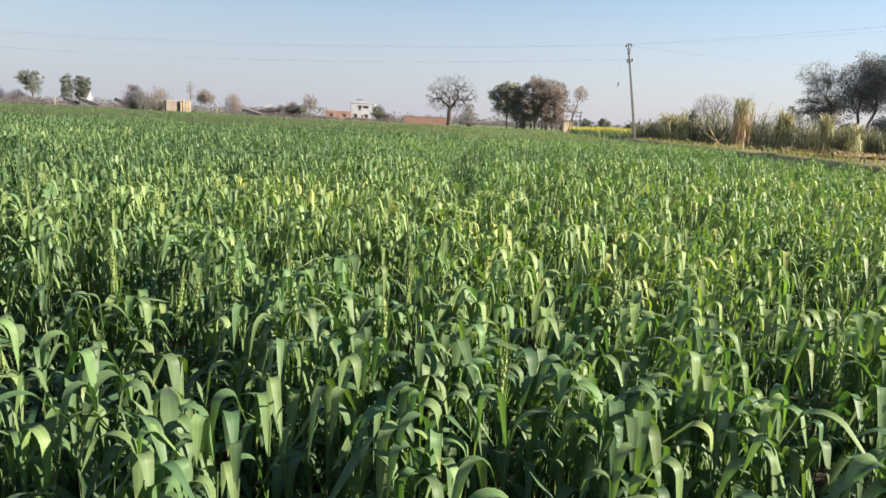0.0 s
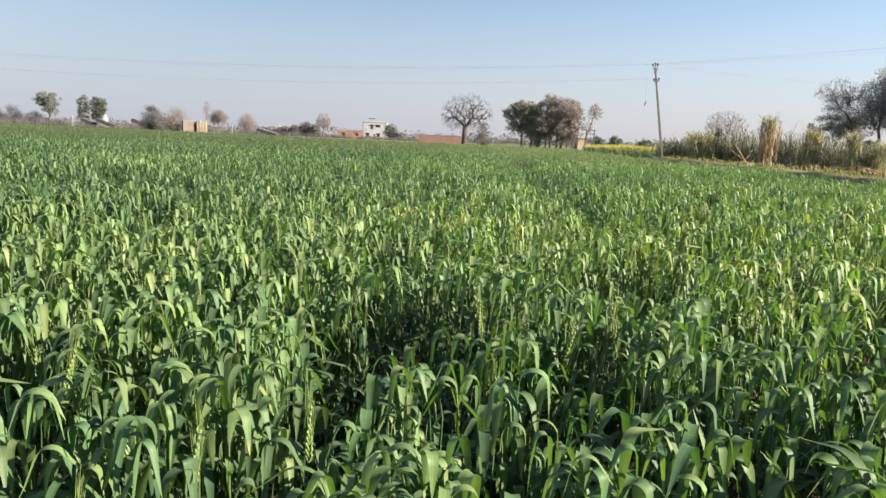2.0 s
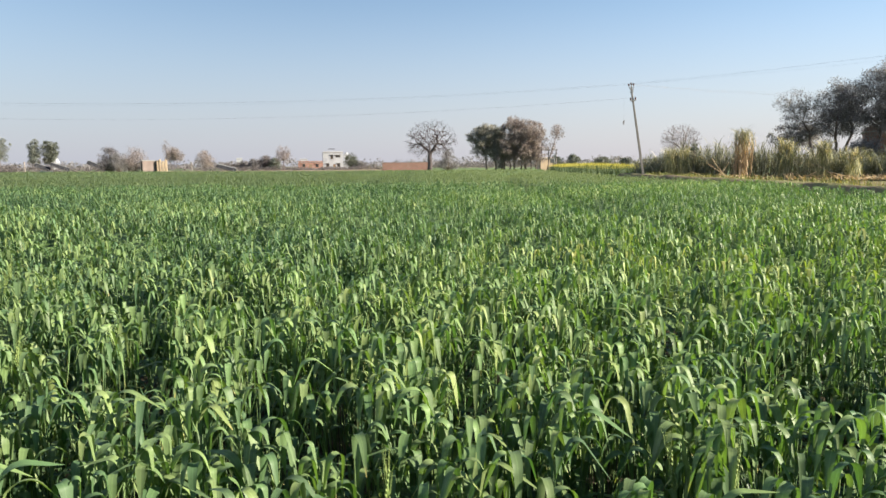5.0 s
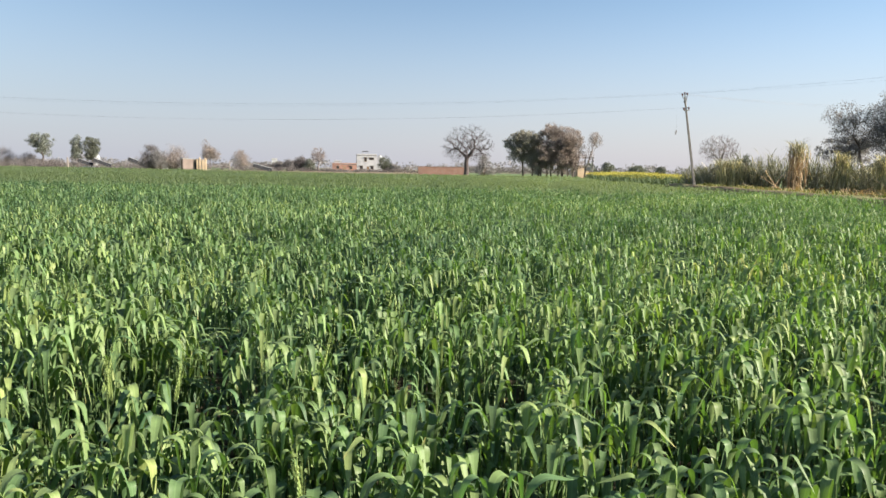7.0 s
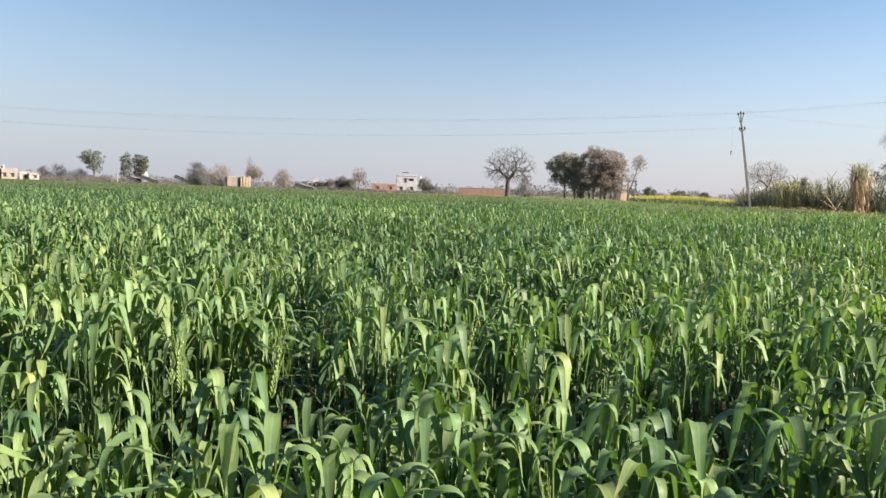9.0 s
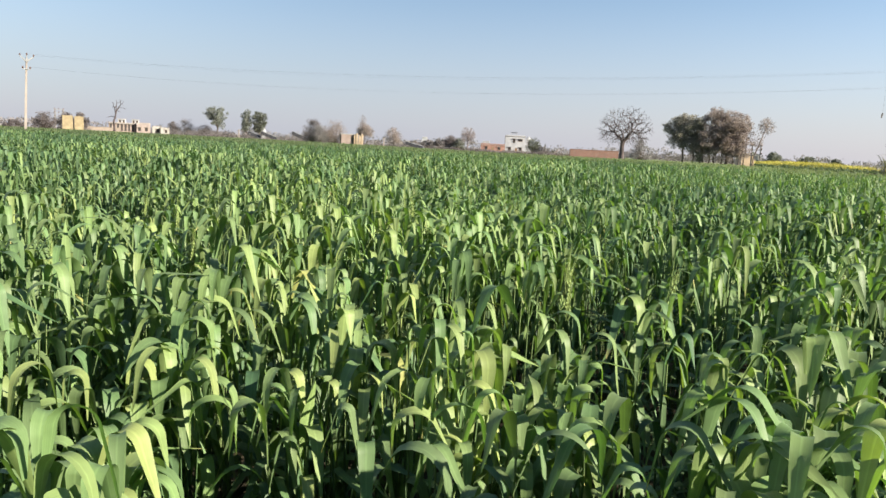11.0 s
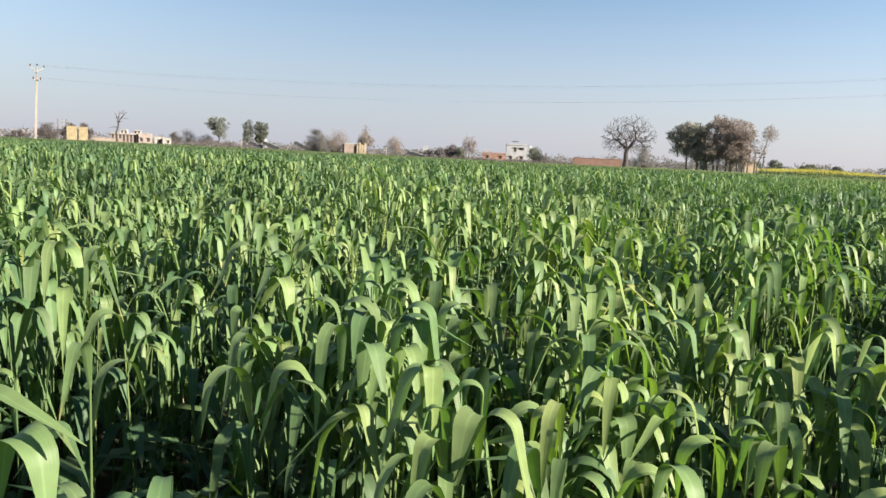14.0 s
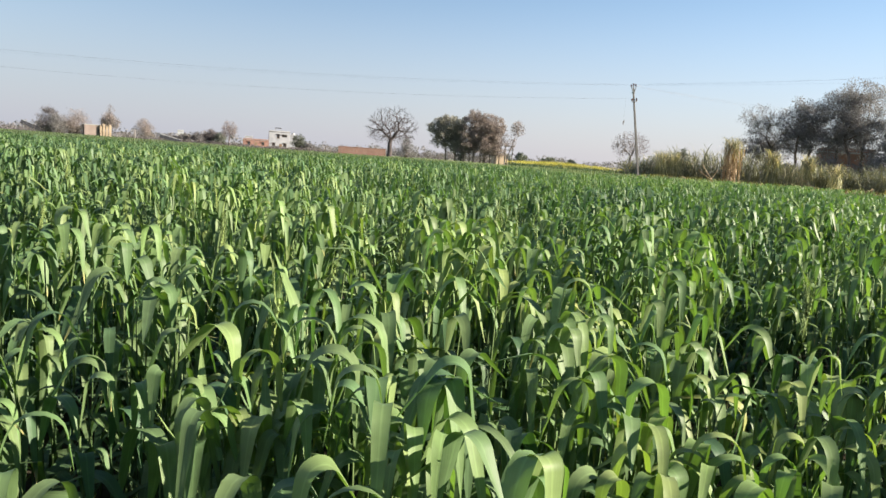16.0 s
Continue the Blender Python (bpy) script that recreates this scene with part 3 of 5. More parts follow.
def wheat(name, seed, y0, y1, density, segs, cols, tiers, wide, left, right, stems=False, long=1.0, tuft=6, loose=0.034, mat=None):
    """A stretch of standing wheat: tufts of a few tillers, each with arching blades in several tiers."""
    rng = np.random.default_rng(seed)
    x, y = scatter(rng, y0, y1, density / tuft, left, right)
    own = np.repeat(rng.normal(0, 0.055, len(x)), tuft)
    x, y = np.repeat(x, tuft), np.repeat(y, tuft)
    x, y = x + rng.normal(0, loose, len(x)), y + rng.normal(0, loose, len(x))
    h = crop_height(x, y) * (0.91 + 0.15 * rng.random(len(x))) + own
    h = np.minimum(h + rng.normal(0, 0.035, len(x)) * np.interp(y, [7, 14], [0, 1]), np.interp(y, [1.0, 3.0, 9.0], [0.73, 0.80, 0.82]))
    # tone drifts over the field and drops where the crop stands low
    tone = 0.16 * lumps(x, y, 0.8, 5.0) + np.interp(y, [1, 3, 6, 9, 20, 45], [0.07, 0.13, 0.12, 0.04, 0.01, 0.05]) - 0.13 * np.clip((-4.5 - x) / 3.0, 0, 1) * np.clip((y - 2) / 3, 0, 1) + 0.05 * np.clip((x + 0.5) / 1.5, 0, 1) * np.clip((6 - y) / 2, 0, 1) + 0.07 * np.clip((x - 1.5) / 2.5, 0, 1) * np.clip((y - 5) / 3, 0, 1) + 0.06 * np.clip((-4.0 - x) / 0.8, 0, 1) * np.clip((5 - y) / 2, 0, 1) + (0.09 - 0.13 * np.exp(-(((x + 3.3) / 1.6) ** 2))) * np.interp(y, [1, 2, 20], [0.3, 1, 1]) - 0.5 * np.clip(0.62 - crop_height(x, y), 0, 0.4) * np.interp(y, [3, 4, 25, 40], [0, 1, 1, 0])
    got, rnds, uvs = [], [], []
    for share, frac, lo, hi in tiers:
        pick = rng.random(len(x)) < share
        n = pick.sum()
        big = np.interp(x[pick], [-4.8, -3.0], [1.0, 0.92])
        length = (lo + (hi - lo) * rng.random(n)) * long * big
        upright = rng.random(n) < 0.045
        a0 = np.where(upright, 0.05 + 0.25 * rng.random(n), 0.06 + 0.58 * rng.random(n) ** 1.4)
        a1 = np.where(upright, 0.3 + 0.9 * rng.random(n), np.where(rng.random(n) < 0.88, 2.75 + 0.42 * rng.random(n), 1.7 + 0.9 * rng.random(n)))
        at = 0.38 + 0.20 * rng.random(n)
        gentle = 0.15 + 0.30 * rng.random(n)
        bend = (at, gentle) if segs > 3 else 1.0
        rise = np.where(upright, 0.93, at - 0.10 * gentle) * length * np.cos(a0)
        zb = np.maximum(h[pick] * frac - rise, 0.04)
        base = np.stack([x[pick], y[pick], zb], 1)
        az = rng.random(n) * 6.283
        w = wide * big * (0.7 + 0.6 * rng.random(n))
        v, f, uv, per = blades(rng, base, az, length, w, a0, a1, segs, bend, cols, twist=0.35)
        got.append((v, f))
        uvs.append(uv)
        # lower tiers get darker numbers: the canopy's inner shade put into leaf colour
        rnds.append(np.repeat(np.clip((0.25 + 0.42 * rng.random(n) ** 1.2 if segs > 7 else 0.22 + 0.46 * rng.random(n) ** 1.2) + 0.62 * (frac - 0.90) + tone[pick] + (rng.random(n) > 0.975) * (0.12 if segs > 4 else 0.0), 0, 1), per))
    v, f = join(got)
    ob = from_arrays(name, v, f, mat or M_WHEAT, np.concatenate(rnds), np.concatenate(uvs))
    tagged(ob, "dense green standing wheat with arching ribbon leaves", "wheat crop", "wheat field", "stuff")
    if stems:
        d = rng.normal(0, 0.02, (len(x), 2))
        sg = [((a, b, 0), (a + c, b + e, k * 0.86), 0.0021, 0.0016) for a, b, c, e, k in zip(x, y, d[:, 0], d[:, 1], h)]
        v, f = tubes(sg, 3)
        tagged(from_arrays("wheat_stems", v, f, M_STEM, np.repeat(rng.random(len(x)), 6)), "thin pale green wheat stems under the leaves", "wheat stems", "wheat field", "stuff")
    return ob


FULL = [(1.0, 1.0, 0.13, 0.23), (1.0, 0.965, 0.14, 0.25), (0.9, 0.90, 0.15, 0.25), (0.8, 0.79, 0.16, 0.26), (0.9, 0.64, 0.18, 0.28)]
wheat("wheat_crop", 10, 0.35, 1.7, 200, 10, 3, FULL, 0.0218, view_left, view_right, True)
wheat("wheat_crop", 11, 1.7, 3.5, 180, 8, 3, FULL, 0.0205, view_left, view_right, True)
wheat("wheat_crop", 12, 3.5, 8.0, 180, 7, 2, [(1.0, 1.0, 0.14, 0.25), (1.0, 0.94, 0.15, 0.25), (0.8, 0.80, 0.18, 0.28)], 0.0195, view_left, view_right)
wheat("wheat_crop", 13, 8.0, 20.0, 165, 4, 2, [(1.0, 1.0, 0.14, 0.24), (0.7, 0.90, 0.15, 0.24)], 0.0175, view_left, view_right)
# past 20 m the crop takes the colour with haze mixed in
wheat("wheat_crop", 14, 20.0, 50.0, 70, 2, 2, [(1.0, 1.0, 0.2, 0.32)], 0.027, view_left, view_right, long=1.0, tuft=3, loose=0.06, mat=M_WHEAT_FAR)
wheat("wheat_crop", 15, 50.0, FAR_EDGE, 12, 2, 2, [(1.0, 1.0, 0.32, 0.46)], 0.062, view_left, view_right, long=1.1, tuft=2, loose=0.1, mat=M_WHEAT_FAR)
wheat("wheat_crop", 16, -4.0, 0.35, 130, 3, 2, [(1.0, 0.95, 0.28, 0.4), (1.0, 0.8, 0.28, 0.4)], 0.026, lambda y: -10.0 + 0 * y, lambda y: 5.4 + 0 * y)
AROUND = [(1.0, 1.0, 0.34, 0.48)]
wheat("wheat_crop", 18, -12.0, -4.0, 55, 2, 2, AROUND, 0.045, lambda y: -17.0 + 0 * y, right_edge)
wheat("wheat_crop", 19, -4.0, 8.0, 55, 2, 2, AROUND, 0.045, lambda y: -17.0 + 0 * y, lambda y: np.where(y < 0.35, -10.0, view_left(y)))
wheat("wheat_crop", 20, 0.35, 8.0, 55, 2, 2, AROUND, 0.045, view_right, right_edge)
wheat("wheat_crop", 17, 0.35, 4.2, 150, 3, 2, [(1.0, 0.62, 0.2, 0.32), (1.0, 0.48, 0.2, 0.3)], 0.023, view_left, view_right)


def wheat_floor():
    """A closed sheet standing in for the crop's shaded lower leaves, below the tips, and the soil that shows between
    the nearest stems.
    """
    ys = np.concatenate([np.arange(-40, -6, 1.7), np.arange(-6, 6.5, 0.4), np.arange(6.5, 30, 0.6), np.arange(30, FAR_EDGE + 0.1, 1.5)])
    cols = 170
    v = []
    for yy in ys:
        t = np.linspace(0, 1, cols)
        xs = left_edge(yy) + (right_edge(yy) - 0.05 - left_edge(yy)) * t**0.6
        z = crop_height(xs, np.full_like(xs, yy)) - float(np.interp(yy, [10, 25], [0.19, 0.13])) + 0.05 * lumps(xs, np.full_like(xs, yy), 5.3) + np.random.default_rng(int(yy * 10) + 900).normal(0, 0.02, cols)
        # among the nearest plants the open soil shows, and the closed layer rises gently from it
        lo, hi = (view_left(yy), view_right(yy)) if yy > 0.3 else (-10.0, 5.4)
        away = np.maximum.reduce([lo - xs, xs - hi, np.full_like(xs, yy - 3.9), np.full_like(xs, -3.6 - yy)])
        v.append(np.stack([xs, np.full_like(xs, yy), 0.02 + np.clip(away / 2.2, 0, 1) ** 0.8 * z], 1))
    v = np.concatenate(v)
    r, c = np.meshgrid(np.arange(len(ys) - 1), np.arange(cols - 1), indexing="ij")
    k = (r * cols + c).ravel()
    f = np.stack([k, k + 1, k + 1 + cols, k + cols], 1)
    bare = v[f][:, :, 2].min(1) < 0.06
    tagged(from_arrays("wheat_underlayer", v, f[~bare], M_UNDER), "closed green sheet standing in for the wheat's shaded lower leaves", "wheat crop", "wheat field", "stuff")
    tagged(from_arrays("field_soil", v, f[bare], M_SOIL), "dark brown soil between the wheat stems", "soil", kind="structure")


wheat_floor()


def ears():
    """A few green ears with awns standing among the leaves."""
    rng = np.random.default_rng(21)
    x, y = scatter(rng, 0.6, 5.0, 3.0, view_left, view_right)
    seg, rnd = [], []
    for a, b in zip(x, y):
        h = float(crop_height(np.array([a]), np.array([b]))[0])
        p = np.array([a, b, h * (0.84 + 0.1 * rng.random())])
        d = np.array([rng.normal(0, 0.15), rng.normal(0, 0.15), 1.0])
        d /= np.linalg.norm(d)
        L = 0.08 + 0.02 * rng.random()
        for k in range(9):
            c = p + d * L * k / 9
            for s in (-1, 1):
                o = np.array([math.cos(k * 0.3), math.sin(k * 0.3), 0]) * 0.005 * s
                seg.append((c, c + o + d * 0.012, 0.0018, 0.0030))
                seg.append((c + o + d * 0.012, c + o * 0.8 + d * 0.021, 0.0030, 0.0006))
                e = c + o + d * 0.018
                seg.append((e, e + (d + o * 22 + rng.normal(0, 0.06, 3)) * (0.05 + 0.02 * rng.random()), 0.0006, 0.0002))
    v, f = tubes(seg, 4)
    tagged(from_arrays("wheat_ears", v, f, M_EAR, np.repeat(rng.random(len(seg)), 8)), "young green bearded wheat ears among the leaves", "wheat ears", "wheat field", "stuff")


ears()


def bund():
    """The raised earth strip beside the wheat, with its worn path and verge."""
    ys = np.concatenate([np.arange(-40, 4, 4.0), np.arange(4, 42, 0.5)])
    prof = [(0.02, 0.0), (0.16, 0.3), (0.34, 0.6), (0.56, 0.70), (1.3, 0.69), (2.2, 0.54), (3.2, 0.38), (5.2, 0.32), (7.5, 0.28), (16.0, 0.22), (40.0, 0.18), (41, 0.0)]
    rng = np.random.default_rng(31)
    v = []
    for yy in ys:
        e = float(right_edge(yy))
        for k, (o, z) in enumerate(prof):
            v.append((e + o + (rng.normal(0, 0.06) if 0 < k < 8 else 0), yy, z + (rng.normal(0, 0.02) if 0 < k < 11 else 0)))
    n = len(prof)
    r, c = np.meshgrid(np.arange(len(ys) - 1), np.arange(n - 1), indexing="ij")
    k = (r * n + c).ravel()
    tagged(from_arrays("bund", np.array(v), np.stack([k, k + 1, k + 1 + n, k + n], 1), M_BUND), "low bare earth bund beside the wheat", "earth bund", kind="structure")


bund()


def verge():
    rng = np.random.default_rng(32)
    n = 14000
    y = 3 + rng.random(n) * 33
    o = 0.75 + rng.random(n) ** 0.8 * 5.5
    keep = (lumps(o * 2, y, 1.3, 3.0) > -0.35) | (rng.random(n) < 0.25)
    y, o = y[keep], o[keep]
    base = np.stack([right_edge(y) + o, y, np.interp(o, [0.4, 0.56, 1.3, 2.2, 3.2, 7.5], [0.6, 0.68, 0.67, 0.52, 0.36, 0.26])], 1)
    m = len(y)
    v, f, uv, per = blades(rng, base, rng.random(m) * 6.283, 0.10 + 0.16 * rng.random(m), 0.012 + 0.014 * rng.random(m), 0.2 * rng.random(m), 0.8 + 1.2 * rng.random(m), 3)
    tagged(from_arrays("verge_grass", v, f, M_GRASS, np.repeat(rng.random(m), per), uv), "short dry yellow-green grass on the bund", "grass", kind="stuff")


verge()

# ---- sugarcane beyond the bund ----


def cane_stand():
    rng = np.random.default_rng(41)
    n = 820
    t = rng.random(n)
    x = 10.6 + t * 17.0
    y = 39.0 - 0.30 * (x - 10.6) + rng.random(n) * 3.6
    h = np.interp(x, [10.4, 11.2, 12.5, 13.6, 15.5, 17, 18.5, 20, 23, 28], [0.8, 1.5, 1.6, 1.75, 2.5, 2.1, 1.6, 1.85, 1.6, 1.5]) * (0.72 + 0.38 * rng.random(n))
    h *= 1 + 0.22 * lumps(x, y * 0.5, 1.5, 1.0) + 0.2 * lumps(x, y, 2.9)
    segs = []
    got, rn = [], []
    for a, b, k in zip(x, y, h):
        l = rng.normal(0, 0.12, 2)
        segs.append(((a, b, 0.2), (a + l[0], b + l[1], 0.2 + k * 0.75), 0.016, 0.012))
    per_n = 12
    bx, by, bh = np.repeat(x, per_n), np.repeat(y, per_n), np.repeat(h, per_n)
    m = len(bx)
    z = 0.2 + bh * (0.04 + 0.74 * rng.random(m))
    base = np.stack([bx + rng.normal(0, 0.08, m), by + rng.normal(0, 0.08, m), z], 1)
    v, f, uv, per = blades(rng, base, rng.random(m) * 6.283, (0.5 + 0.55 * rng.random(m)), 0.025 + 0.02 * rng.random(m), 0.08 + 0.3 * rng.random(m), 1.0 + 2.0 * rng.random(m), 5)
    # leaves near the foot darkened: shade inside the row put into their colour
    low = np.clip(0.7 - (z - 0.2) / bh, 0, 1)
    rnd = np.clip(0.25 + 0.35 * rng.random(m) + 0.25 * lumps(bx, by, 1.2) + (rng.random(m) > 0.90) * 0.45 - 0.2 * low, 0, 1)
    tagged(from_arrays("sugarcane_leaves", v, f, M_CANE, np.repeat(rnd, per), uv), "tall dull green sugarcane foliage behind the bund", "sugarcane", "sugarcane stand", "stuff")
    v, f = tubes(segs, 5)
    tagged(from_arrays("sugarcane_stalks", v, f, M_CANE, np.repeat(rng.random(n) * 0.5 + 0.3, 10)), "jointed sugarcane stalks standing in a thick row", "sugarcane", "sugarcane stand", "stuff")


cane_stand()


def cane_clump(seed, x, y, height, width, mat, label, count=26):
    """One loose clump with hanging straw-like leaves."""
    rng = np.random.default_rng(seed)
    ob = thing("sugarcane_clump", (x, y, 0.22), label, "sugarcane", "sugarcane clumps")
    a, r = rng.random(count) * 6.283, rng.random(count) ** 0.6 * width * 0.4
    c = np.stack([np.cos(a) * r, np.sin(a) * r], 1)
    segs = [((p[0], p[1], 0), (p[0] * 1.25, p[1] * 1.25, height * (0.55 + 0.3 * rng.random())), 0.017, 0.012) for p in c]
    for s in segs:
        joints = [np.array(s[0]) + (np.array(s[1]) - np.array(s[0])) * q for q in (0, 0.34, 0.36, 0.68, 0.70, 1.0)]
        rr = (0.017, 0.015, 0.019, 0.014, 0.017, 0.012)
        v, f = tubes([(joints[q], joints[q + 1], rr[q], rr[q + 1]) for q in range(5)], 5)
        under(from_arrays("stalk", v, f, mat, np.full(len(v), rng.random())), ob)
    m = count * 14
    pc = np.repeat(c, 14, 0)
    base = np.stack([pc[:, 0] * 1.1 + rng.normal(0, 0.05, m), pc[:, 1] * 1.1 + rng.normal(0, 0.04, m), height * np.repeat(0.78 + 0.22 * rng.random(count), 14) * (0.12 + 0.72 * rng.random(m) ** 0.8)], 1)
    v, f, uv, per = blades(rng, base, rng.random(m) * 6.283, 0.5 + 0.6 * rng.random(m), 0.022 + 0.02 * rng.random(m), 0.05 + 0.35 * rng.random(m), 2.7 + 0.45 * rng.random(m), 6, (0.16 + 0.2 * rng.random(m), 0.12 + 0.16 * rng.random(m)))
    tagged(under(from_arrays("foliage", v, f, mat, np.repeat(rng.random(m), per), uv), ob), kind="stuff")
    m = count * 14
    pc = np.repeat(c, 14, 0)
    base = np.stack([pc[:, 0] * 1.2, pc[:, 1] * 1.2, height * (0.55 + 0.28 * rng.random(m))], 1)
    v, f, uv, per = blades(rng, base, rng.random(m) * 6.283, 0.45 + 0.4 * rng.random(m), 0.02 + 0.02 * rng.random(m), 0.05 + 0.3 * rng.random(m), 1.2 + 1.5 * rng.random(m), 5)
    tagged(under(from_arrays("top_leaves", v, f, M_CANE, np.repeat(0.35 + 0.65 * rng.random(m), per), uv), ob), kind="stuff")
    return ob


cane_clump(51, 15.2, 37.3, 2.95, 1.0, M_CANE_DRY, "tan dried-out sugarcane clump with hanging leaves", 24)
cane_clump(52, 17.3, 36.9, 2.25, 0.75, M_CANE_YEL, "yellowing sugarcane clump with drooping leaves", 20)
cane_clump(53, 19.0, 36.3, 2.15, 0.8, M_CANE_YEL, "yellowing sugarcane clump with drooping leaves", 18)
cane_clump(54, 20.3, 35.7, 1.6, 0.8, M_CANE_YEL, "short yellow-green sugarcane clump by the path", 14)
cane_clump(55, 12.1, 38.4, 1.8, 1.7, M_CANE_YEL, "low rounded yellow-green sugarcane clump at the row's end", 30)
bush("olive_shrub", 57, (13.3, 39.3, 0.2), 2.35, 1.15, M_LEAF_BUSH, "rounded olive shrub among the sugarcane", 36, 60, 0.1)


def fallen_cane(seed, x, y, length, yaw, tilt):
    rng = np.random.default_rng(seed)
    d = np.array([math.cos(yaw) * math.cos(tilt), math.sin(yaw) * math.cos(tilt), math.sin(tilt)])
    p, segs = np.zeros(3), []
    for k in range(7):
        d2 = d + rng.normal(0, 0.04, 3)
        q = p + d2 * length / 7
        segs.append((p, q, 0.022, 0.018))
        segs.append((q - d2 * 0.012, q + d2 * 0.012, 0.026, 0.026))
        p = q
    v, f = tubes(segs, 6)
    ob = from_arrays("fallen_cane", v, f, M_CANE_DRY, np.repeat(rng.random(len(segs)) * 0.5 + 0.5, 12))
    ob.matrix_world = pose(x, y, 0.37)
    tagged(ob, "pale broken sugarcane stalk leaning by the bund", "cane stalk", "fallen canes")


for k, (x, y, ln, yw, tl) in enumerate([(14.4, 36.6, 1.5, 2.6, 0.55), (13.7, 36.9, 1.3, 0.6, 0.75), (13.1, 36.8, 1.6, 0.1, 0.10), (12.9, 36.5, 1.2, 0.5, 0.14), (13.9, 36.2, 1.1, -0.3, 0.05), (18.4, 35.8, 1.0, 0.9, 0.2), (18.9, 35.5, 1.2, 2.8, 0.08), (20.2, 35.2, 1.3, 2.7, 0.3), (20.0, 35.0, 1.1, 0.2, 0.12), (14.0, 36.5, 1.4, 2.2, 0.9), (13.4, 36.7, 1.2, 2.9, 0.35), (14.7, 36.5, 1.0, 2.7, 0.25), (15.7, 36.6, 1.1, 0.3, 0.2), (17.6, 36.1, 1.2, 0.2, 0.35), (19.4, 35.4, 1.3, 2.4, 0.6), (19.7, 35.3, 1.2, 0.7, 0.5), (20.6, 35.0, 1.4, 2.9, 0.15), (21.2, 34.8, 1.2, 0.4, 0.4)]):
    fallen_cane(60 + k, x, y, ln, yw, tl)


def cane_litter():
    """Dry leaves and trash fallen at the foot of the cane row."""
    rng = np.random.default_rng(84)
    n = 330
    x = np.where(rng.random(n) < 0.55, rng.choice([13.6, 14.5, 15.3, 17.4, 19.2, 20.2, 21.0], n) + rng.normal(0, 0.35, n), 12.0 + 10.0 * rng.random(n))
    y = 38.2 - 0.30 * (x - 10.6) - 0.25 - 0.9 * rng.random(n)
    base = np.stack([x, y, 0.30 + 0.10 * rng.random(n)], 1)
    v, f, uv, per = blades(rng, base, rng.random(n) * 6.283, 0.35 + 0.45 * rng.random(n), 0.022 + 0.022 * rng.random(n), 0.5 + 0.7 * rng.random(n), 1.55 + 0.5 * rng.random(n), 4)
    v[:, 2] = np.maximum(v[:, 2], 0.30)
    tagged(from_arrays("cane_litter", v, f, M_CANE_DRY, np.repeat(0.35 + 0.65 * rng.random(n), per), uv), "pale dry cane leaves littered along the row's foot", "cane litter", kind="stuff")


cane_litter()

# ---- power line ----


def utility_pole(x, y, height, lean, mat, label, wide=0.2, yaw=0, arm_half=0.19):
    """A slender concrete pole with a V cross-arm, insulators and a lower bracket."""
    ob = thing("utility_pole", (x, y, 0), label, "utility pole", "power line poles", yaw)
    rot = Matrix.Rotation(radians(lean[0]), 4, "Y") @ Matrix.Rotation(radians(lean[1]), 4, "X")

    def add(name, bm, m, parent=ob, lb=""):
        bm.transform(rot)
        return part(name, bm, m, parent, lb)

    low_half = min(0.21, arm_half + 0.03)
    bm = bmesh.new()
    w0, w1 = wide / 2, wide * 0.33
    vs = []
    for z, w in ((-0.1, w0), (height * 0.5, (w0 + w1) / 2), (height, w1)):
        vs.append([bm.verts.new((sx * w, sy * w * 0.7, z)) for sx, sy in ((-1, -1), (1, -1), (1, 1), (-1, 1))])
    for a, b in zip(vs, vs[1:]):
        for k in range(4):
            bm.faces.new((a[k], a[(k + 1) % 4], b[(k + 1) % 4], b[k]))
    bm.faces.new(vs[-1])
    bmesh.ops.bevel(bm, geom=[e for e in bm.edges if abs(e.verts[0].co.z - e.verts[1].co.z) > 0.5], offset=0.018, segments=1, affect="EDGES")
    add("shaft", bm, mat)
    arm = add("cross_arm", v_arm(height, arm_half), M_STEEL, ob, "rusty V-shaped steel cross-arm")
    for sx, z in ((-arm_half, height + 0.09), (arm_half, height + 0.09), (0.0, height + 0.14)):
        insulator(add, sx, z, arm)
    low = add("bracket", boxed(-low_half, low_half, -0.10, -0.055, height - 0.66, height - 0.61, bevel=0.008), M_STEEL, ob, "flat steel bracket")
    for sx in (0.03 - low_half, low_half - 0.03):
        insulator(add, sx, height - 0.61, low)
    for z in (height - 0.2, height - 0.64):
        add("clamp", boxed(-w1 - 0.03, w1 + 0.03, -w1 - 0.02, w1 + 0.02, z - 0.03, z + 0.03, bevel=0.006), M_STEEL, ob)
    return ob, rot


def v_arm(height, half):
    bm = bmesh.new()
    for s in (-1, 1):
        q = [(0.0, -0.26), (s * (half + 0.01), 0.05), (s * (half + 0.01), 0.11), (0.0, -0.16)]
        a = [bm.verts.new((x, -0.085, height + z)) for x, z in q]
        b = [bm.verts.new((x, -0.035, height + z)) for x, z in q]
        bm.faces.new(a), bm.faces.new(b[::-1])
        for k in range(4):
            bm.faces.new((a[k], b[k], b[(k + 1) % 4], a[(k + 1) % 4]))
    box(bm, -0.025, 0.025, -0.08, -0.03, height - 0.2, height + 0.14)
    bmesh.ops.recalc_face_normals(bm, faces=bm.faces)
    return bm


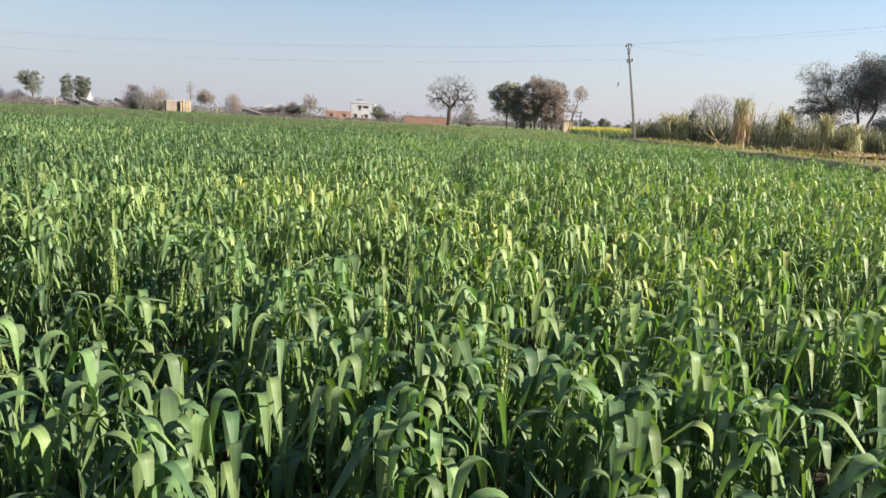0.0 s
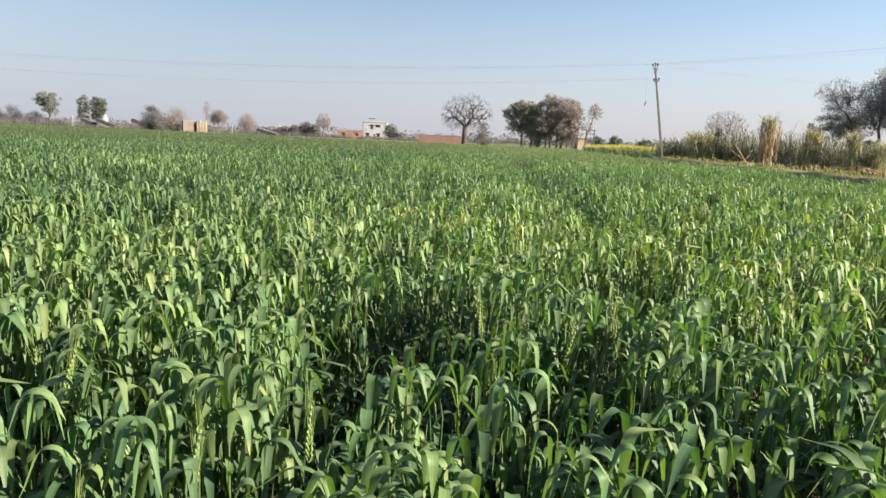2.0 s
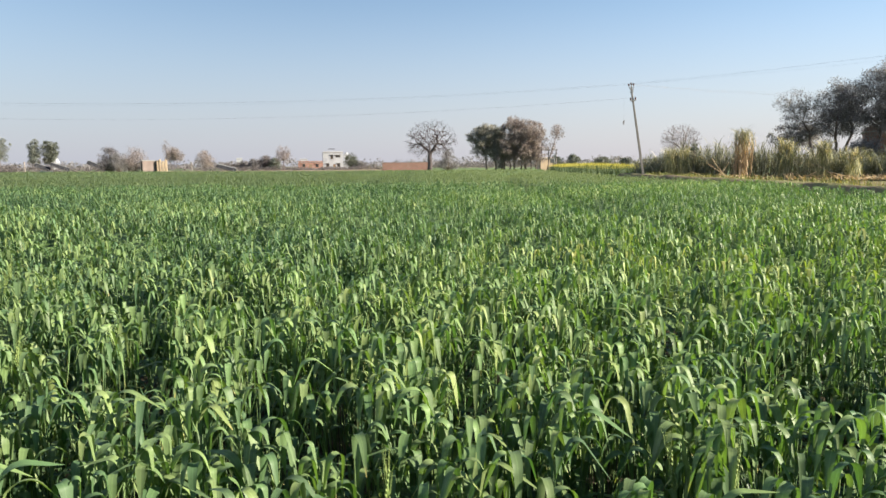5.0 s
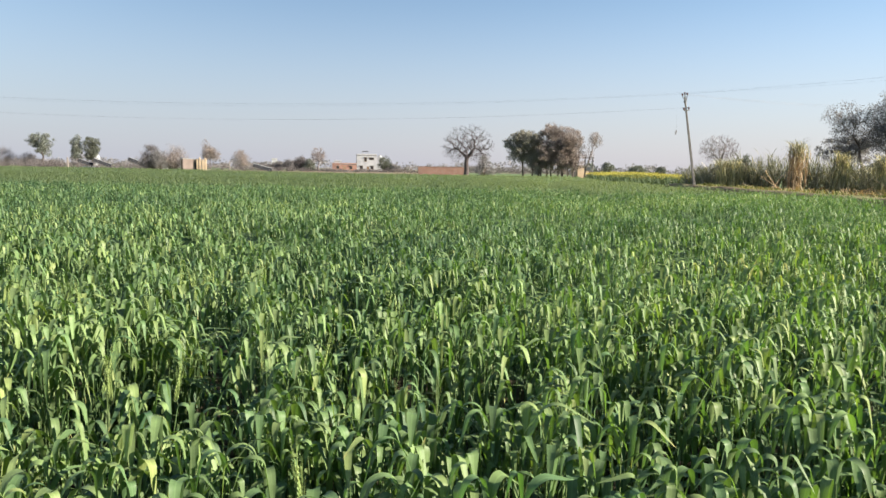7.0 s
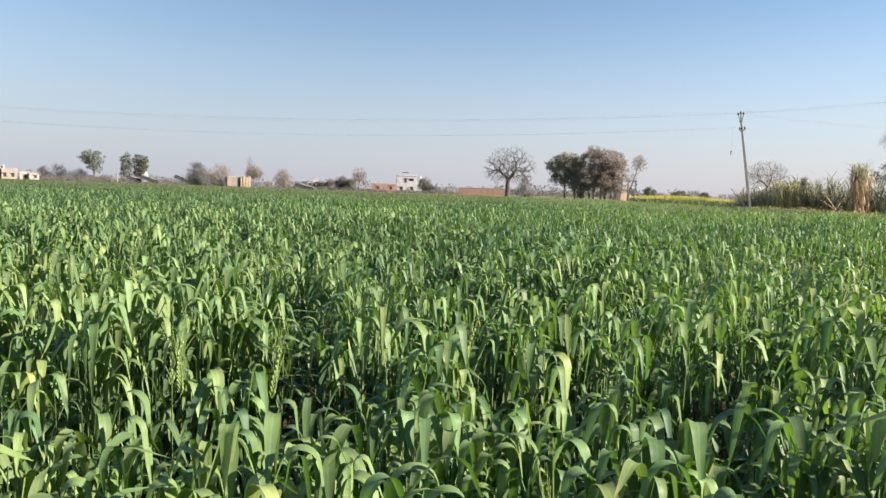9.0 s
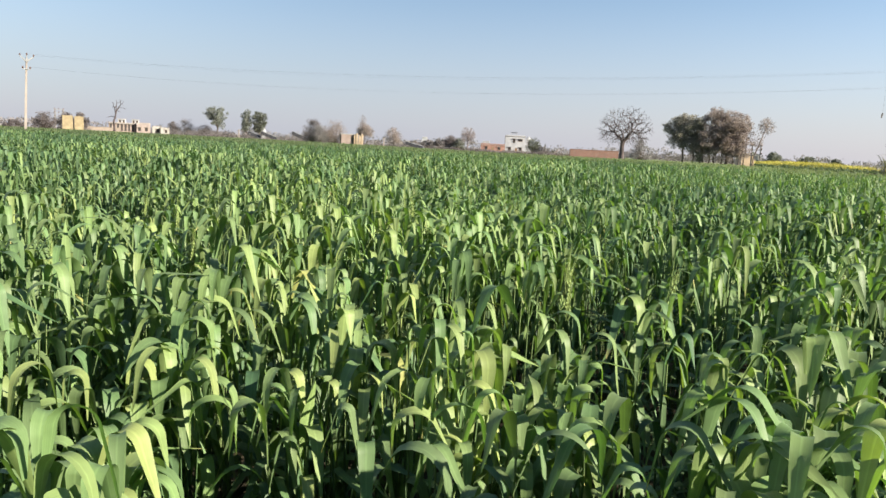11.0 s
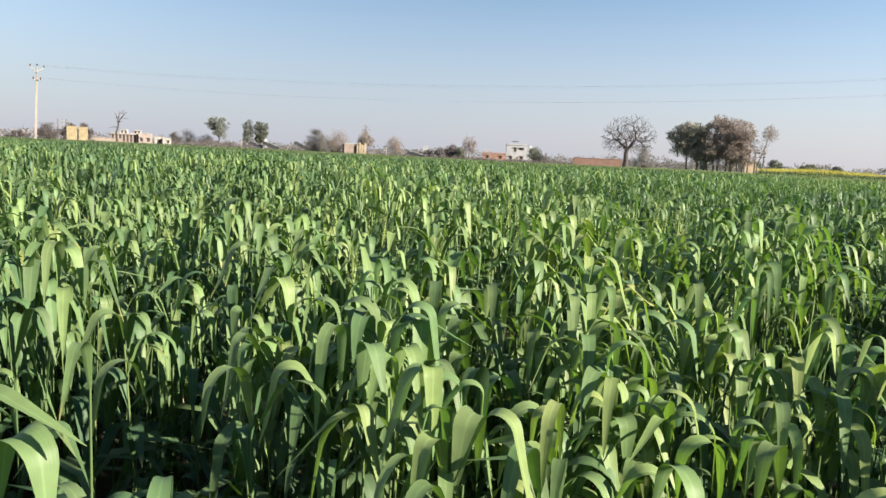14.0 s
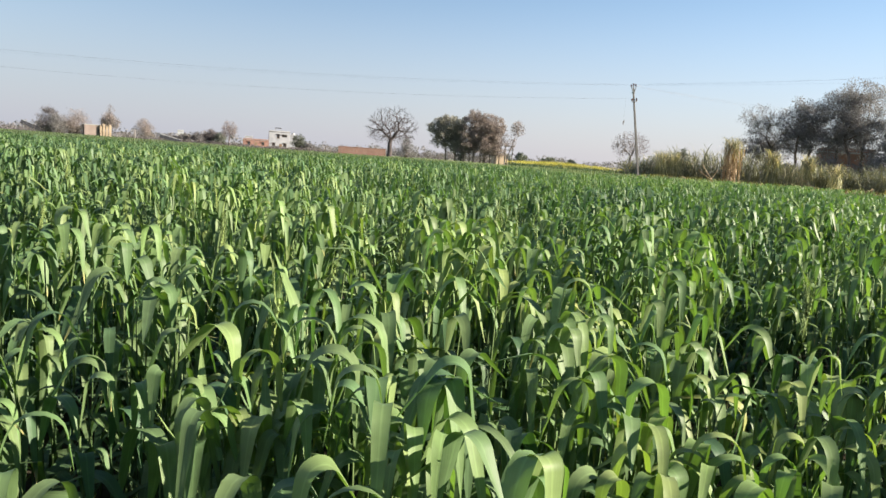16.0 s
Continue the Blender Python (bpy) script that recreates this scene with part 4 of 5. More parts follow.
def insulator(add, x, z, parent):
    bm = bmesh.new()
    for k, (r, h) in enumerate(((0.012, 0.0), (0.045, 0.03), (0.03, 0.06), (0.05, 0.07), (0.03, 0.11), (0.018, 0.13))):
        bmesh.ops.create_circle(bm, segments=10, radius=r, matrix=Matrix.Translation((x, -0.06, z + h)))
    rings = [[v for v in list(bm.verts)[k * 10:(k + 1) * 10]] for k in range(6)]
    for a, b in zip(rings, rings[1:]):
        for k in range(10):
            bm.faces.new((a[k], a[(k + 1) % 10], b[(k + 1) % 10], b[k]))
    bm.faces.new(rings[-1])
    add("insulator", bm, M_CERAM, parent, "brown porcelain insulator")


POLE = (9.53, 36.0)
p_main, rot_main = utility_pole(*POLE, 5.12, (-9.3, 0), M_CONC, "slender leaning grey utility pole at the field edge", 0.122, 0, 0.12)
p_left, rot_left = utility_pole(-36.52, 36.2, 4.80, (2.4, 0), M_CONC_L, "upright pale concrete utility pole standing in the wheat", 0.14, 42, 0.34)
p_right, rot_right = utility_pole(30.0, 6.0, 6.2, (0, 0), M_CONC, "grey concrete utility pole carrying the line onward", 0.2, -40, 0.65)


def wire(a, b, sag, label="thin slack aluminium power wire between the poles", radius=0.0015):
    a, b = np.array(a, float), np.array(b, float)
    n = 24
    t = np.linspace(0, 1, n + 1)[:, None]
    p = a + (b - a) * t
    p[:, 2] -= (4 * sag * t * (1 - t))[:, 0]
    d = (b - a) / np.linalg.norm(b - a)
    u = np.cross(d, (0, 0, 1.0))
    w = np.cross(d, u)
    ang = np.arange(5) * 2 * np.pi / 5
    v = (p[:, None] + radius * (np.cos(ang)[None, :, None] * u + np.sin(ang)[None, :, None] * w)).reshape(-1, 3)
    f = [(k * 5 + j, k * 5 + (j + 1) % 5, k * 5 + 5 + (j + 1) % 5, k * 5 + 5 + j) for k in range(n) for j in range(5)]
    tagged(from_arrays("power_wire", v, np.array(f), M_WIRE), label, "wire", "power wires")


def pole_point(ob, rot, x, z):
    return ob.matrix_world @ (rot @ Vector((x, -0.06, z)))


for x, dz in ((-0.19, 0.18), (0.0, 0.24), (0.19, 0.18)):
    m = pole_point(p_main, rot_main, x * 0.63, 5.12 + dz)
    wire(pole_point(p_left, rot_left, x * 1.79, 4.80 + dz), m, 0.75 + 0.2 * x)
    wire(m, pole_point(p_right, rot_right, x * 3.4, 6.2 + dz), 0.55 + 0.5 * x)
for x in (-0.18, 0.18):
    m = pole_point(p_main, rot_main, x * 0.63, 5.12 - 0.5)
    wire(pole_point(p_left, rot_left, x, 4.80 - 0.5), m, 0.8)
for k, x in enumerate((-0.19, 0.0, 0.19)):
    m = pole_point(p_main, rot_main, x * 0.63, 5.12 + 0.16)
    wire(m, (44 + k * 0.8, 58 - k * 0.9, 7.3 + 0.4 * k), 0.6 + 0.12 * k, "thin slack aluminium power wire running into the trees", 0.0022)

bm = bmesh.new()
box(bm, -0.0012, 0.0012, -0.0012, 0.0012, -1.12, 0.0)
box(bm, -0.04, 0.02, -0.008, 0.008, -1.3, -1.12, bevel=0.006)
box(bm, 0.0, 0.05, -0.01, 0.01, -1.2, -1.08, bevel=0.006)
scrap = part("hanging_scrap", bm, M_DARK)
near_pole = pole_point(p_left, rot_left, -0.18, 4.30).lerp(pole_point(p_main, rot_main, -0.113, 4.62), 0.9925)
scrap.matrix_world = pose(near_pole.x, near_pole.y, near_pole.z - 4 * 0.8 * 0.9925 * 0.0075, 0, 0, 20)
tagged(scrap, "dark torn scrap dangling on a thread from the wire", "scrap")

# ---- trees beyond the field ----
tree("bare_tree", 3, (0.1, 113.5, 0), [(0.3, 0, 5.45, 4.2, 3.35), (-1.7, 0, 4.4, 2.6, 2.1), (2.1, 0, 4.6, 2.5, 2.2)], "leafless spreading tree at the far edge of the wheat", trunk=0.86, fork=1.3, goals=1900, bark=M_TWIG, twig=0.015, shell=0.42)
bush("grey_shrub", 71, (3.6, 124, 0), 4.2, 3.8, M_LEAF_DARK, "grey-brown thin shrub behind the bare tree", 40, 50, 0.22)
tree("leafy_tree", 5, (10.3, 117.5, 0), [(-1.8, 0, 5.7, 2.1, 1.8), (0.3, 0, 6.5, 2.3, 1.6), (-2.4, 0, 3.7, 1.1, 1.7), (1.7, 0, 3.6, 1.8, 2.9), (0.2, 0, 4.0, 1.9, 2.4), (-1.2, 0, 4.4, 1.6, 1.6)], "dark green leafy tree with a drooping side", trunk=0.29, fork=2.0, goals=330, stems=((-0.6, 0), (0.9, 0.5), (1.9, -0.2)), leaf=M_LEAF_CLUMP, per=84, radius=0.6, size=0.2)
tree("brown_tree", 6, (13.9, 116.5, 0), [(0.4, 0, 7.15, 2.6, 1.9), (-0.9, 0, 4.3, 2.3, 3.1), (1.2, 0, 4.0, 2.4, 3.2), (0.2, 0.5, 2.9, 2.6, 1.2)], "tall grey-brown thorn tree with hanging foliage", trunk=0.25, fork=1.7, goals=450, stems=((-1.4, 0.2), (-0.6, 0), (0.3, 0.4), (1.2, -0.3), (2.0, 0.3)), leaf=M_LEAF_BROWN, per=54, radius=0.55, size=0.18)
tree("brown_tree", 7, (16.9, 116.0, 0), [(-0.2, 0, 6.5, 2.4, 1.8), (0.8, 0, 4.2, 1.9, 3.0), (-1.0, 0, 4.0, 1.9, 3.0), (0.2, 0.5, 2.9, 1.8, 1.2)], "grey-brown thorn tree with many thin trunks", trunk=0.21, fork=1.5, goals=430, stems=((-0.9, 0), (-0.1, 0.5), (0.7, -0.3), (1.4, 0.2)), leaf=M_LEAF_BROWN, per=50, radius=0.55, size=0.18)
tree("sparse_tree", 8, (19.3, 115.8, 0), [(1.7, 0, 6.4, 1.2, 1.4), (0.9, 0, 4.2, 0.7, 1.2)], "thin sparse tree leaning beside the brick hut", trunk=0.2, fork=2.0, goals=190, leaf=M_LEAF_BROWN, per=9, radius=0.4, size=0.14)
tree("bare_tree", 9, (61.2, 168, 0), [(0, 0, 7.4, 4.9, 3.3), (-2.2, 0, 6.2, 2.8, 2.4), (2.4, 0, 6.5, 2.7, 2.6)], "pale leafless tree with a fan-shaped crown", trunk=0.6, fork=2.2, goals=1700, bark=M_TWIG_PALE, twig=0.022, shell=0.4)
FARM = "trees by the farmstead"
tree("thorn_tree", 80, (34.8, 64.6, 0), [(-2.0, 0, 6.5, 2.1, 1.5), (-0.4, 0, 5.4, 2.1, 1.8), (-2.2, 0, 5.2, 1.2, 0.9)], "open thorn tree with a thin arching crown", trunk=0.28, fork=2.2, goals=420, leaf=M_LEAF_DARK, per=22, radius=0.4, size=0.09, twig=0.014, group=FARM)
tree("dark_tree", 81, (36.3, 63.4, 0), [(0.0, 0, 6.7, 2.0, 1.9), (-0.5, 0, 4.9, 1.9, 1.6), (0.9, 0, 5.2, 1.6, 1.7)], "dense dark green tree beside the farmstead", trunk=0.3, fork=2.0, goals=260, stems=((-0.3, 0), (0.5, 0.3)), leaf=M_LEAF_DARK, per=85, radius=0.7, size=0.12, group=FARM)
tree("dark_tree", 82, (38.4, 61.6, 0), [(0.0, 0, 7.4, 1.9, 2.0), (-0.7, 0, 4.8, 1.6, 1.6), (1.1, 0, 5.4, 1.5, 1.6)], "dark tree with gaps in its crown", trunk=0.3, fork=2.2, goals=230, leaf=M_LEAF_DARK, per=85, radius=0.65, size=0.12, group=FARM)
tree("dark_tree", 83, (39.8, 60.2, 0), [(0.0, 0, 8.5, 2.1, 2.1), (-0.7, 0, 6.0, 1.9, 1.8), (0.9, 0, 5.4, 1.9, 2.0)], "tall dark tree beside the farmstead", trunk=0.34, fork=2.2, goals=220, stems=((-0.4, 0), (0.6, 0.3)), leaf=M_LEAF_DARK, per=95, radius=0.7, size=0.12, group=FARM)
tree("dark_tree", 84, (43.0, 57.4, 0), [(0.0, 0, 6.3, 3.0, 2.6), (-1.5, 0, 4.0, 2.4, 2.2), (1.6, 0, 4.2, 2.4, 2.4)], "broad dense dark tree shading the yard", trunk=0.4, fork=1.6, goals=260, leaf=M_LEAF_DARK, per=110, radius=0.6, size=0.16, group=FARM)
tree("dark_tree", 85, (33.4, 66.4, 0), [(0.0, 0, 3.7, 1.9, 1.2), (1.8, 0, 3.6, 1.5, 1.2)], "low dark tree behind the sugarcane", trunk=0.22, fork=1.3, goals=110, leaf=M_LEAF_DARK, per=70, radius=0.45, size=0.14, group=FARM)
tree("dark_tree", 86, (46.5, 52.0, 0), [(0.0, 0, 6.0, 3.2, 2.8), (-1.5, 0, 3.8, 2.4, 2.2)], "broad dense dark tree shading the yard", trunk=0.4, fork=1.6, goals=200, leaf=M_LEAF_DARK, per=60, radius=0.6, size=0.26, group=FARM)
for k, (x, y, h, w) in enumerate([(34.2, 61.2, 2.6, 3.0), (37.0, 60.0, 3.8, 3.8), (39.8, 57.8, 4.0, 4.2), (42.6, 54.6, 4.2, 4.6), (45.6, 50.4, 3.8, 4.8)]):
    bush("yard_bush", 180 + k, (x, y, 0), h, w, M_LEAF_DARK, "dark undergrowth below the farmstead trees", 60, 80, 0.16, "bush", "yard bushes")
for k, (x, y, h, w) in enumerate([(57, 294, 5.4, 6.5), (63.5, 293, 5.6, 6.0), (75, 290, 5.0, 8.0), (84, 289, 4.0, 5.0)]):
    bush("round_tree", 95 + k, (x, y, 0), h, w, M_LEAF_EUCA, "small rounded grey-green tree far across the fields", 40, 50, 0.45, "tree", "far round trees")
ROAD = "far roadside trees"
tree("tall_tree", 101, (-150.8, 260.3, 0), [(-0.6, 0, 9.6, 4.5, 2.5), (0.4, 0, 6.4, 2.9, 3.0), (-2.6, 0, 8.8, 2.4, 1.8)], "tall leafy tree with a flat-topped crown", trunk=0.6, fork=2.4, goals=120, leaf=M_LEAF_EUCA, per=46, radius=0.9, size=0.42, twig=0.03, group=ROAD)
tree("tall_tree", 102, (-140.8, 266, 0), [(0, 0, 8.2, 2.1, 3.8), (-0.4, 0, 4.8, 2.1, 2.6)], "narrow grey-green tree beside its twin", trunk=0.4, fork=2.0, goals=90, leaf=M_LEAF_EUCA, per=46, radius=0.8, size=0.42, twig=0.03, group=ROAD)
tree("tall_tree", 103, (-136.6, 268, 0), [(0, 0, 7.8, 3.0, 3.9), (0.2, 0, 4.6, 2.6, 2.8)], "bushy light green tree beside its twin", trunk=0.4, fork=1.6, goals=110, leaf=M_LEAF_BUSH, per=60, radius=0.9, size=0.42, twig=0.03, group=ROAD)
for k, (x, y, h, w, lf) in enumerate([(-60.4, 138, 5.6, 4.6, M_LEAF_DULL), (-58.7, 137.4, 4.5, 3.8, M_LEAF_DARK), (-56.7, 140, 5.5, 5.8, M_LEAF_BROWN)]):
    bush("field_shrub", 110 + k, (x, y, 0), h, w, lf, "dense brownish shrub beside the brick shed", 70, 90, 0.15, "bush", "shrubs by the shed")
tree("bare_poplar", 121, (-52.6, 146.5, 0), [(0.0, 0, 5.3, 0.9, 1.5), (0.2, 0, 3.6, 0.7, 1.2)], "thin leafless poplar close behind the brick shed", trunk=0.16, fork=1.8, goals=150, bark=M_TWIG_PALE, leaf=M_LEAF_BROWN, per=6, radius=0.3, size=0.12, twig=0.012)
tree("bare_poplar", 122, (-135.4, 400, 0), [(-0.6, 0, 9.0, 3.8, 4.0), (2.2, 0, 7.4, 3.6, 3.6), (-2.2, 0, 6.6, 3.2, 3.2)], "broad pale winter poplar far behind the brick shed", trunk=0.6, fork=2.6, goals=520, bark=M_TWIG_PALE, leaf=M_LEAF_BROWN, per=16, radius=1.1, size=0.34, twig=0.04)
bush("brown_tree", 123, (-86, 288, 0), 8.2, 8.0, M_LEAF_BROWN, "reddish-brown winter tree far behind the wheat", 60, 90, 0.28, "tree")
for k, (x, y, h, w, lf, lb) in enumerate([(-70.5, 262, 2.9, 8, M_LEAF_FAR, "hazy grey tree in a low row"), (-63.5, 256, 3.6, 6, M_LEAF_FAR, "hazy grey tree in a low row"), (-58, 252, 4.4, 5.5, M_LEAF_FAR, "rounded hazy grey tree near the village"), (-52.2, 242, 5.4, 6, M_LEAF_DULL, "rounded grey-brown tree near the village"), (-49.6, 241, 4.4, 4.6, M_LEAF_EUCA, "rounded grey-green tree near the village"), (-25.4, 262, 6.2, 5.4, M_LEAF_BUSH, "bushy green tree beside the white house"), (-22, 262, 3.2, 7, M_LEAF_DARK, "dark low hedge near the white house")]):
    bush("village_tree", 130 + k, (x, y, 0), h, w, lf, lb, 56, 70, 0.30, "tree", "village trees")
tree("half_bare_tree", 140, (-45.4, 236, 0), [(0, 0, 5.7, 2.6, 2.6), (-1.2, 0, 4.2, 1.6, 1.8), (1.2, 0, 4.4, 1.6, 2.0)], "brownish half-bare tree with a pale trunk", trunk=0.42, fork=1.9, goals=420, bark=M_TWIG_PALE, leaf=M_LEAF_BROWN, per=8, radius=0.6, size=0.18, twig=0.03)
tree("dead_branch_heap", 141, (-9.8, 134, 0), [(0, 0, 1.1, 2.2, 1.1)], "heap of dead branches by the brick wall", trunk=0.1, fork=0.3, goals=90, stems=((-1, 0), (0, 0), (1, 0)), category="branch heap", twig=0.02)
tree("dead_tree", 142, (-123.6, 161, 0), [(1.6, 0, 7.0, 2.0, 2.1), (-1.2, 0, 4.2, 0.8, 0.9)], "dead tree with a few stubby limbs", trunk=0.6, fork=2.2, goals=26, bark=M_TWIG, twig=0.05)
for k, (x, y, h, w) in enumerate([(-109.6, 122, 4.3, 4.8), (-114, 119, 2.2, 5), (-89.9, 104, 3.7, 2.8), (-87.2, 104, 3.6, 2.6), (-170, 260, 6.6, 4.5), (-165.5, 262, 7.4, 7.5), (-159, 264, 5.8, 8)]):
    bush("field_bush", 150 + k, (x, y, 0), h, w, M_LEAF_DULL, "brown winter bush at the field edge", 60, 80, 0.2, "bush", "field edge bushes")


def far_woods():
    """The line of trees along the horizon, its haze carried by the leaf colour."""
    rng = np.random.default_rng(160)
    n = 3600
    a = rng.uniform(-1.3, 1.3, n)
    r = rng.uniform(420, 640, n)
    top = 4.4 + 2.6 * np.clip(lumps(a * 40, a * 0 + 0.3, 1.0), -0.3, 2) + 1.6 * np.clip(lumps(a * 170, a * 0 + 1.1, 1.0), -1, 2)
    c = np.stack([r * np.sin(a) - 5, r * np.cos(a), np.maximum(0.6, top * rng.random(n) ** 1.05)], 1)
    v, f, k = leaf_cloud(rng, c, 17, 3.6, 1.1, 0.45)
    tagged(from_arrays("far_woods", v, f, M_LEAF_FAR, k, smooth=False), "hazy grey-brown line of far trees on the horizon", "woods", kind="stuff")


far_woods()


def brush_strip():
    """Low winter scrub along the far side of the wheat, tinted with haze."""
    rng = np.random.default_rng(161)
    n = 2100
    t = rng.random(n)
    x = -175 + t * 235
    y = np.interp(x, [-175, -138, -120, -90, -60, -7, 60], [240, 236, 208, 205, 232, 262, 300]) + rng.normal(0, 5, n)
    top = np.interp(x, [-175, -100, -66, -54, -7, 8, 33, 60], [2.3, 2.1, 2.0, 0.9, 0.8, 2.9, 2.9, 2.2]) * (1 + 0.5 * lumps(x, y * 0, 0.35))
    c = np.stack([x, y, top * (0.15 + 0.75 * rng.random(n))], 1)
    v, f, k = leaf_cloud(rng, c, 18, 1.0, 0.34, 0.5)
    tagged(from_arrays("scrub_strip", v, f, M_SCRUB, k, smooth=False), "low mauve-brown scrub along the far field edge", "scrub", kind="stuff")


brush_strip()

# ---- buildings ----


def window(parent, x, z, w, h, y, mat=None):
    fr = bmesh.new()
    t = 0.07
    for d in ((x - w / 2 - t, x + w / 2 + t, z - t, z), (x - w / 2 - t, x + w / 2 + t, z + h, z + h + t), (x - w / 2 - t, x - w / 2, z, z + h), (x + w / 2, x + w / 2 + t, z, z + h)):
        box(fr, d[0], d[1], y - 0.06, y + 0.02, d[2], d[3])
    f = part("window", fr, mat or M_WOOD, parent)
    part("pane", boxed(x - w / 2, x + w / 2, y - 0.02, y + 0.015, z, z + h), M_DARK, f, "dark window pane")
    part("sunshade", boxed(x - w / 2 - 0.25, x + w / 2 + 0.25, y - 0.45, y - 0.0, z + h + 0.12, z + h + 0.2, bevel=0.01), M_GREY, parent)


def house(name, loc, w, d, h, mat, label, yaw=0, windows=(), door=None, parapet=0.5, category="house", group="", storeys=1, roof_mat=None, eave=0.18):
    """A flat-roofed house: walls, roof slab, parapet, windows with sunshades, a door."""
    ob = thing(name, loc, label, category, group, yaw)
    part("wall", boxed(-w / 2, w / 2, -d / 2, d / 2, -0.05, h, bevel=0.02), mat, ob)
    for k in range(1, storeys + 1):
        z = h * k / storeys
        part("roof" if k == storeys else "floor_slab", boxed(-w / 2 - eave, w / 2 + eave, -d / 2 - eave, d / 2 + eave, z, z + 0.13, bevel=0.015), roof_mat or M_GREY, ob)
    if parapet:
        for b in ((-w / 2, w / 2, -d / 2, -d / 2 + 0.2), (-w / 2, w / 2, d / 2 - 0.2, d / 2), (-w / 2, -w / 2 + 0.2, -d / 2 + 0.2, d / 2 - 0.2), (w / 2 - 0.2, w / 2, -d / 2 + 0.2, d / 2 - 0.2)):
            part("parapet", boxed(*b, h + 0.13, h + 0.13 + parapet, bevel=0.02), mat, ob)
    for x, z, ww, hh in windows:
        window(ob, x, z, ww, hh, -d / 2)
    if door is not None:
        part("door", boxed(door - 0.5, door + 0.5, -d / 2 - 0.05, -d / 2 + 0.02, 0, 2.05, bevel=0.01), M_WOOD, ob, "closed old wooden door")
    return ob


def facing(x, y):
    """The turn by which a front looks back at the walk."""
    return math.degrees(math.atan2(-(x + 2), y))


house("brick_hut", (23.2, 139.5, 0), 2.5, 3.0, 2.35, M_BRICK_TAN, "small tan brick pump hut by the trees", facing(23, 138) + 20, [], None, 0.12, "hut")
house("brick_shed", (-53.7, 140.5, 0), 3.1, 3.0, 2.5, M_BRICK_DUST, "low dusty brick shed with an open doorway", facing(-52, 139) + 6, [], None, 0.0, "shed", eave=0.06)
# no opening is cut: a dark panel paints the doorway's inner shade
part("doorway", boxed(0.68, 1.06, -1.55, -1.47, 0, 1.9), M_DARK, bpy.data.objects["brick_shed"], "dark panel standing for the unlit doorway")
for x, w, h in ((-51.9, 0.3, 2.45), (-51.42, 0.36, 2.75), (-50.9, 0.42, 2.4), (-50.4, 0.42, 2.65)):
    bm = boxed(-w / 2, w / 2, -0.28, 0.28, -0.05, h, bevel=0.03)
    box(bm, -w / 2 + 0.04, w * 0.1, -0.24, 0.2, h, h + 0.16, bevel=0.02)
    ob = part("brick_pillar", bm, M_BRICK_TAN)
    ob.matrix_world = pose(x, 139.4 + (x + 52) * 0.2, 0, 0, 0, 14)
    tagged(ob, "sunlit tan brick pillar of the unfinished shed front", "pillar", "shed pillars")
white = house("white_house", (-36.3, 299, 0), 8.2, 8, 6.75, M_WHITE, "two-storey white house with a flat roof", facing(-35, 299), [(-0.5, 4.2, 0.9, 1.6), (2.0, 4.9, 1.8, 0.8), (-2.2, 1.0, 1.1, 1.3), (2.2, 1.0, 1.1, 1.3)], 0.5, 0.4, storeys=1)
house("white_annex", (-30.7, 299.5, 0), 2.6, 6, 5.6, M_WHITE, "lower white stair wing beside the white house", facing(-31, 299), [(0.2, 3.8, 0.7, 0.9)], None, 0.4)
# dark vertical strip along the front's left edge
part("corner_strip", boxed(-4.3, -4.13, -4.25, -4.05, 0, 7.1, bevel=0.03), M_DARK, white, "dark vertical strip down the corner")
tank = thing("water_tank", (-30.9, 299.5, 5.73), "white plastic water tank on the stair wing roof", "water tank")
bm = bmesh.new()
bmesh.ops.create_cone(bm, cap_ends=True, segments=20, radius1=0.75, radius2=0.75, depth=1.1, matrix=Matrix.Translation((0, 0, 0.55)))
bmesh.ops.bevel(bm, geom=[e for e in bm.edges if abs(e.verts[0].co.z - e.verts[1].co.z) < 0.01], offset=0.12, segments=2, affect="EDGES")
part("tank_body", bm, M_WHITE, tank)
bm = bmesh.new()
bmesh.ops.create_cone(bm, cap_ends=True, segments=16, radius1=0.28, radius2=0.2, depth=0.16, matrix=Matrix.Translation((0, 0, 1.17)))
part("lid", bm, M_WHITE, tank)
slab = thing("roof_canopy", (-36.9, 298.5, 6.88), "dark flat canopy on posts over the white house roof", "roof canopy", "", facing(-36, 299))
part("slab", boxed(-1.3, 1.3, -1.2, 1.2, 1.35, 1.6, bevel=0.02), M_DARK, slab)
for sx in (-1.1, 1.1):
    for sy in (-1.0, 1.0):
        part("post", boxed(sx - 0.06, sx + 0.06, sy - 0.06, sy + 0.06, 0, 1.35), M_GREY, slab)
house("brick_house", (-44.0, 287, 0), 9.6, 6, 2.8, M_BRICK, "low red brick house beside the white one", facing(-44, 287), [(-2.6, 1.0, 1.0, 1.1), (2.6, 1.0, 1.0, 1.1)], 0.0, 0.4)
house("cream_house", (-47.5, 292, 0), 3.0, 4, 3.9, M_WHITE, "small pale plastered house behind the brick one", facing(-47, 291), [(0.0, 1.6, 0.9, 1.0)], None, 0.3)
ob = thing("brick_wall", (-4.1, 135.0, 0), "long low red brick boundary wall", "wall")
part("wall", boxed(-4.3, 4.5, -0.12, 0.12, -0.05, 1.75, bevel=0.015), M_BRICK, ob)
part("coping", boxed(-4.32, 4.52, -0.16, 0.16, 1.75, 1.83, bevel=0.012), M_BRICK, ob)
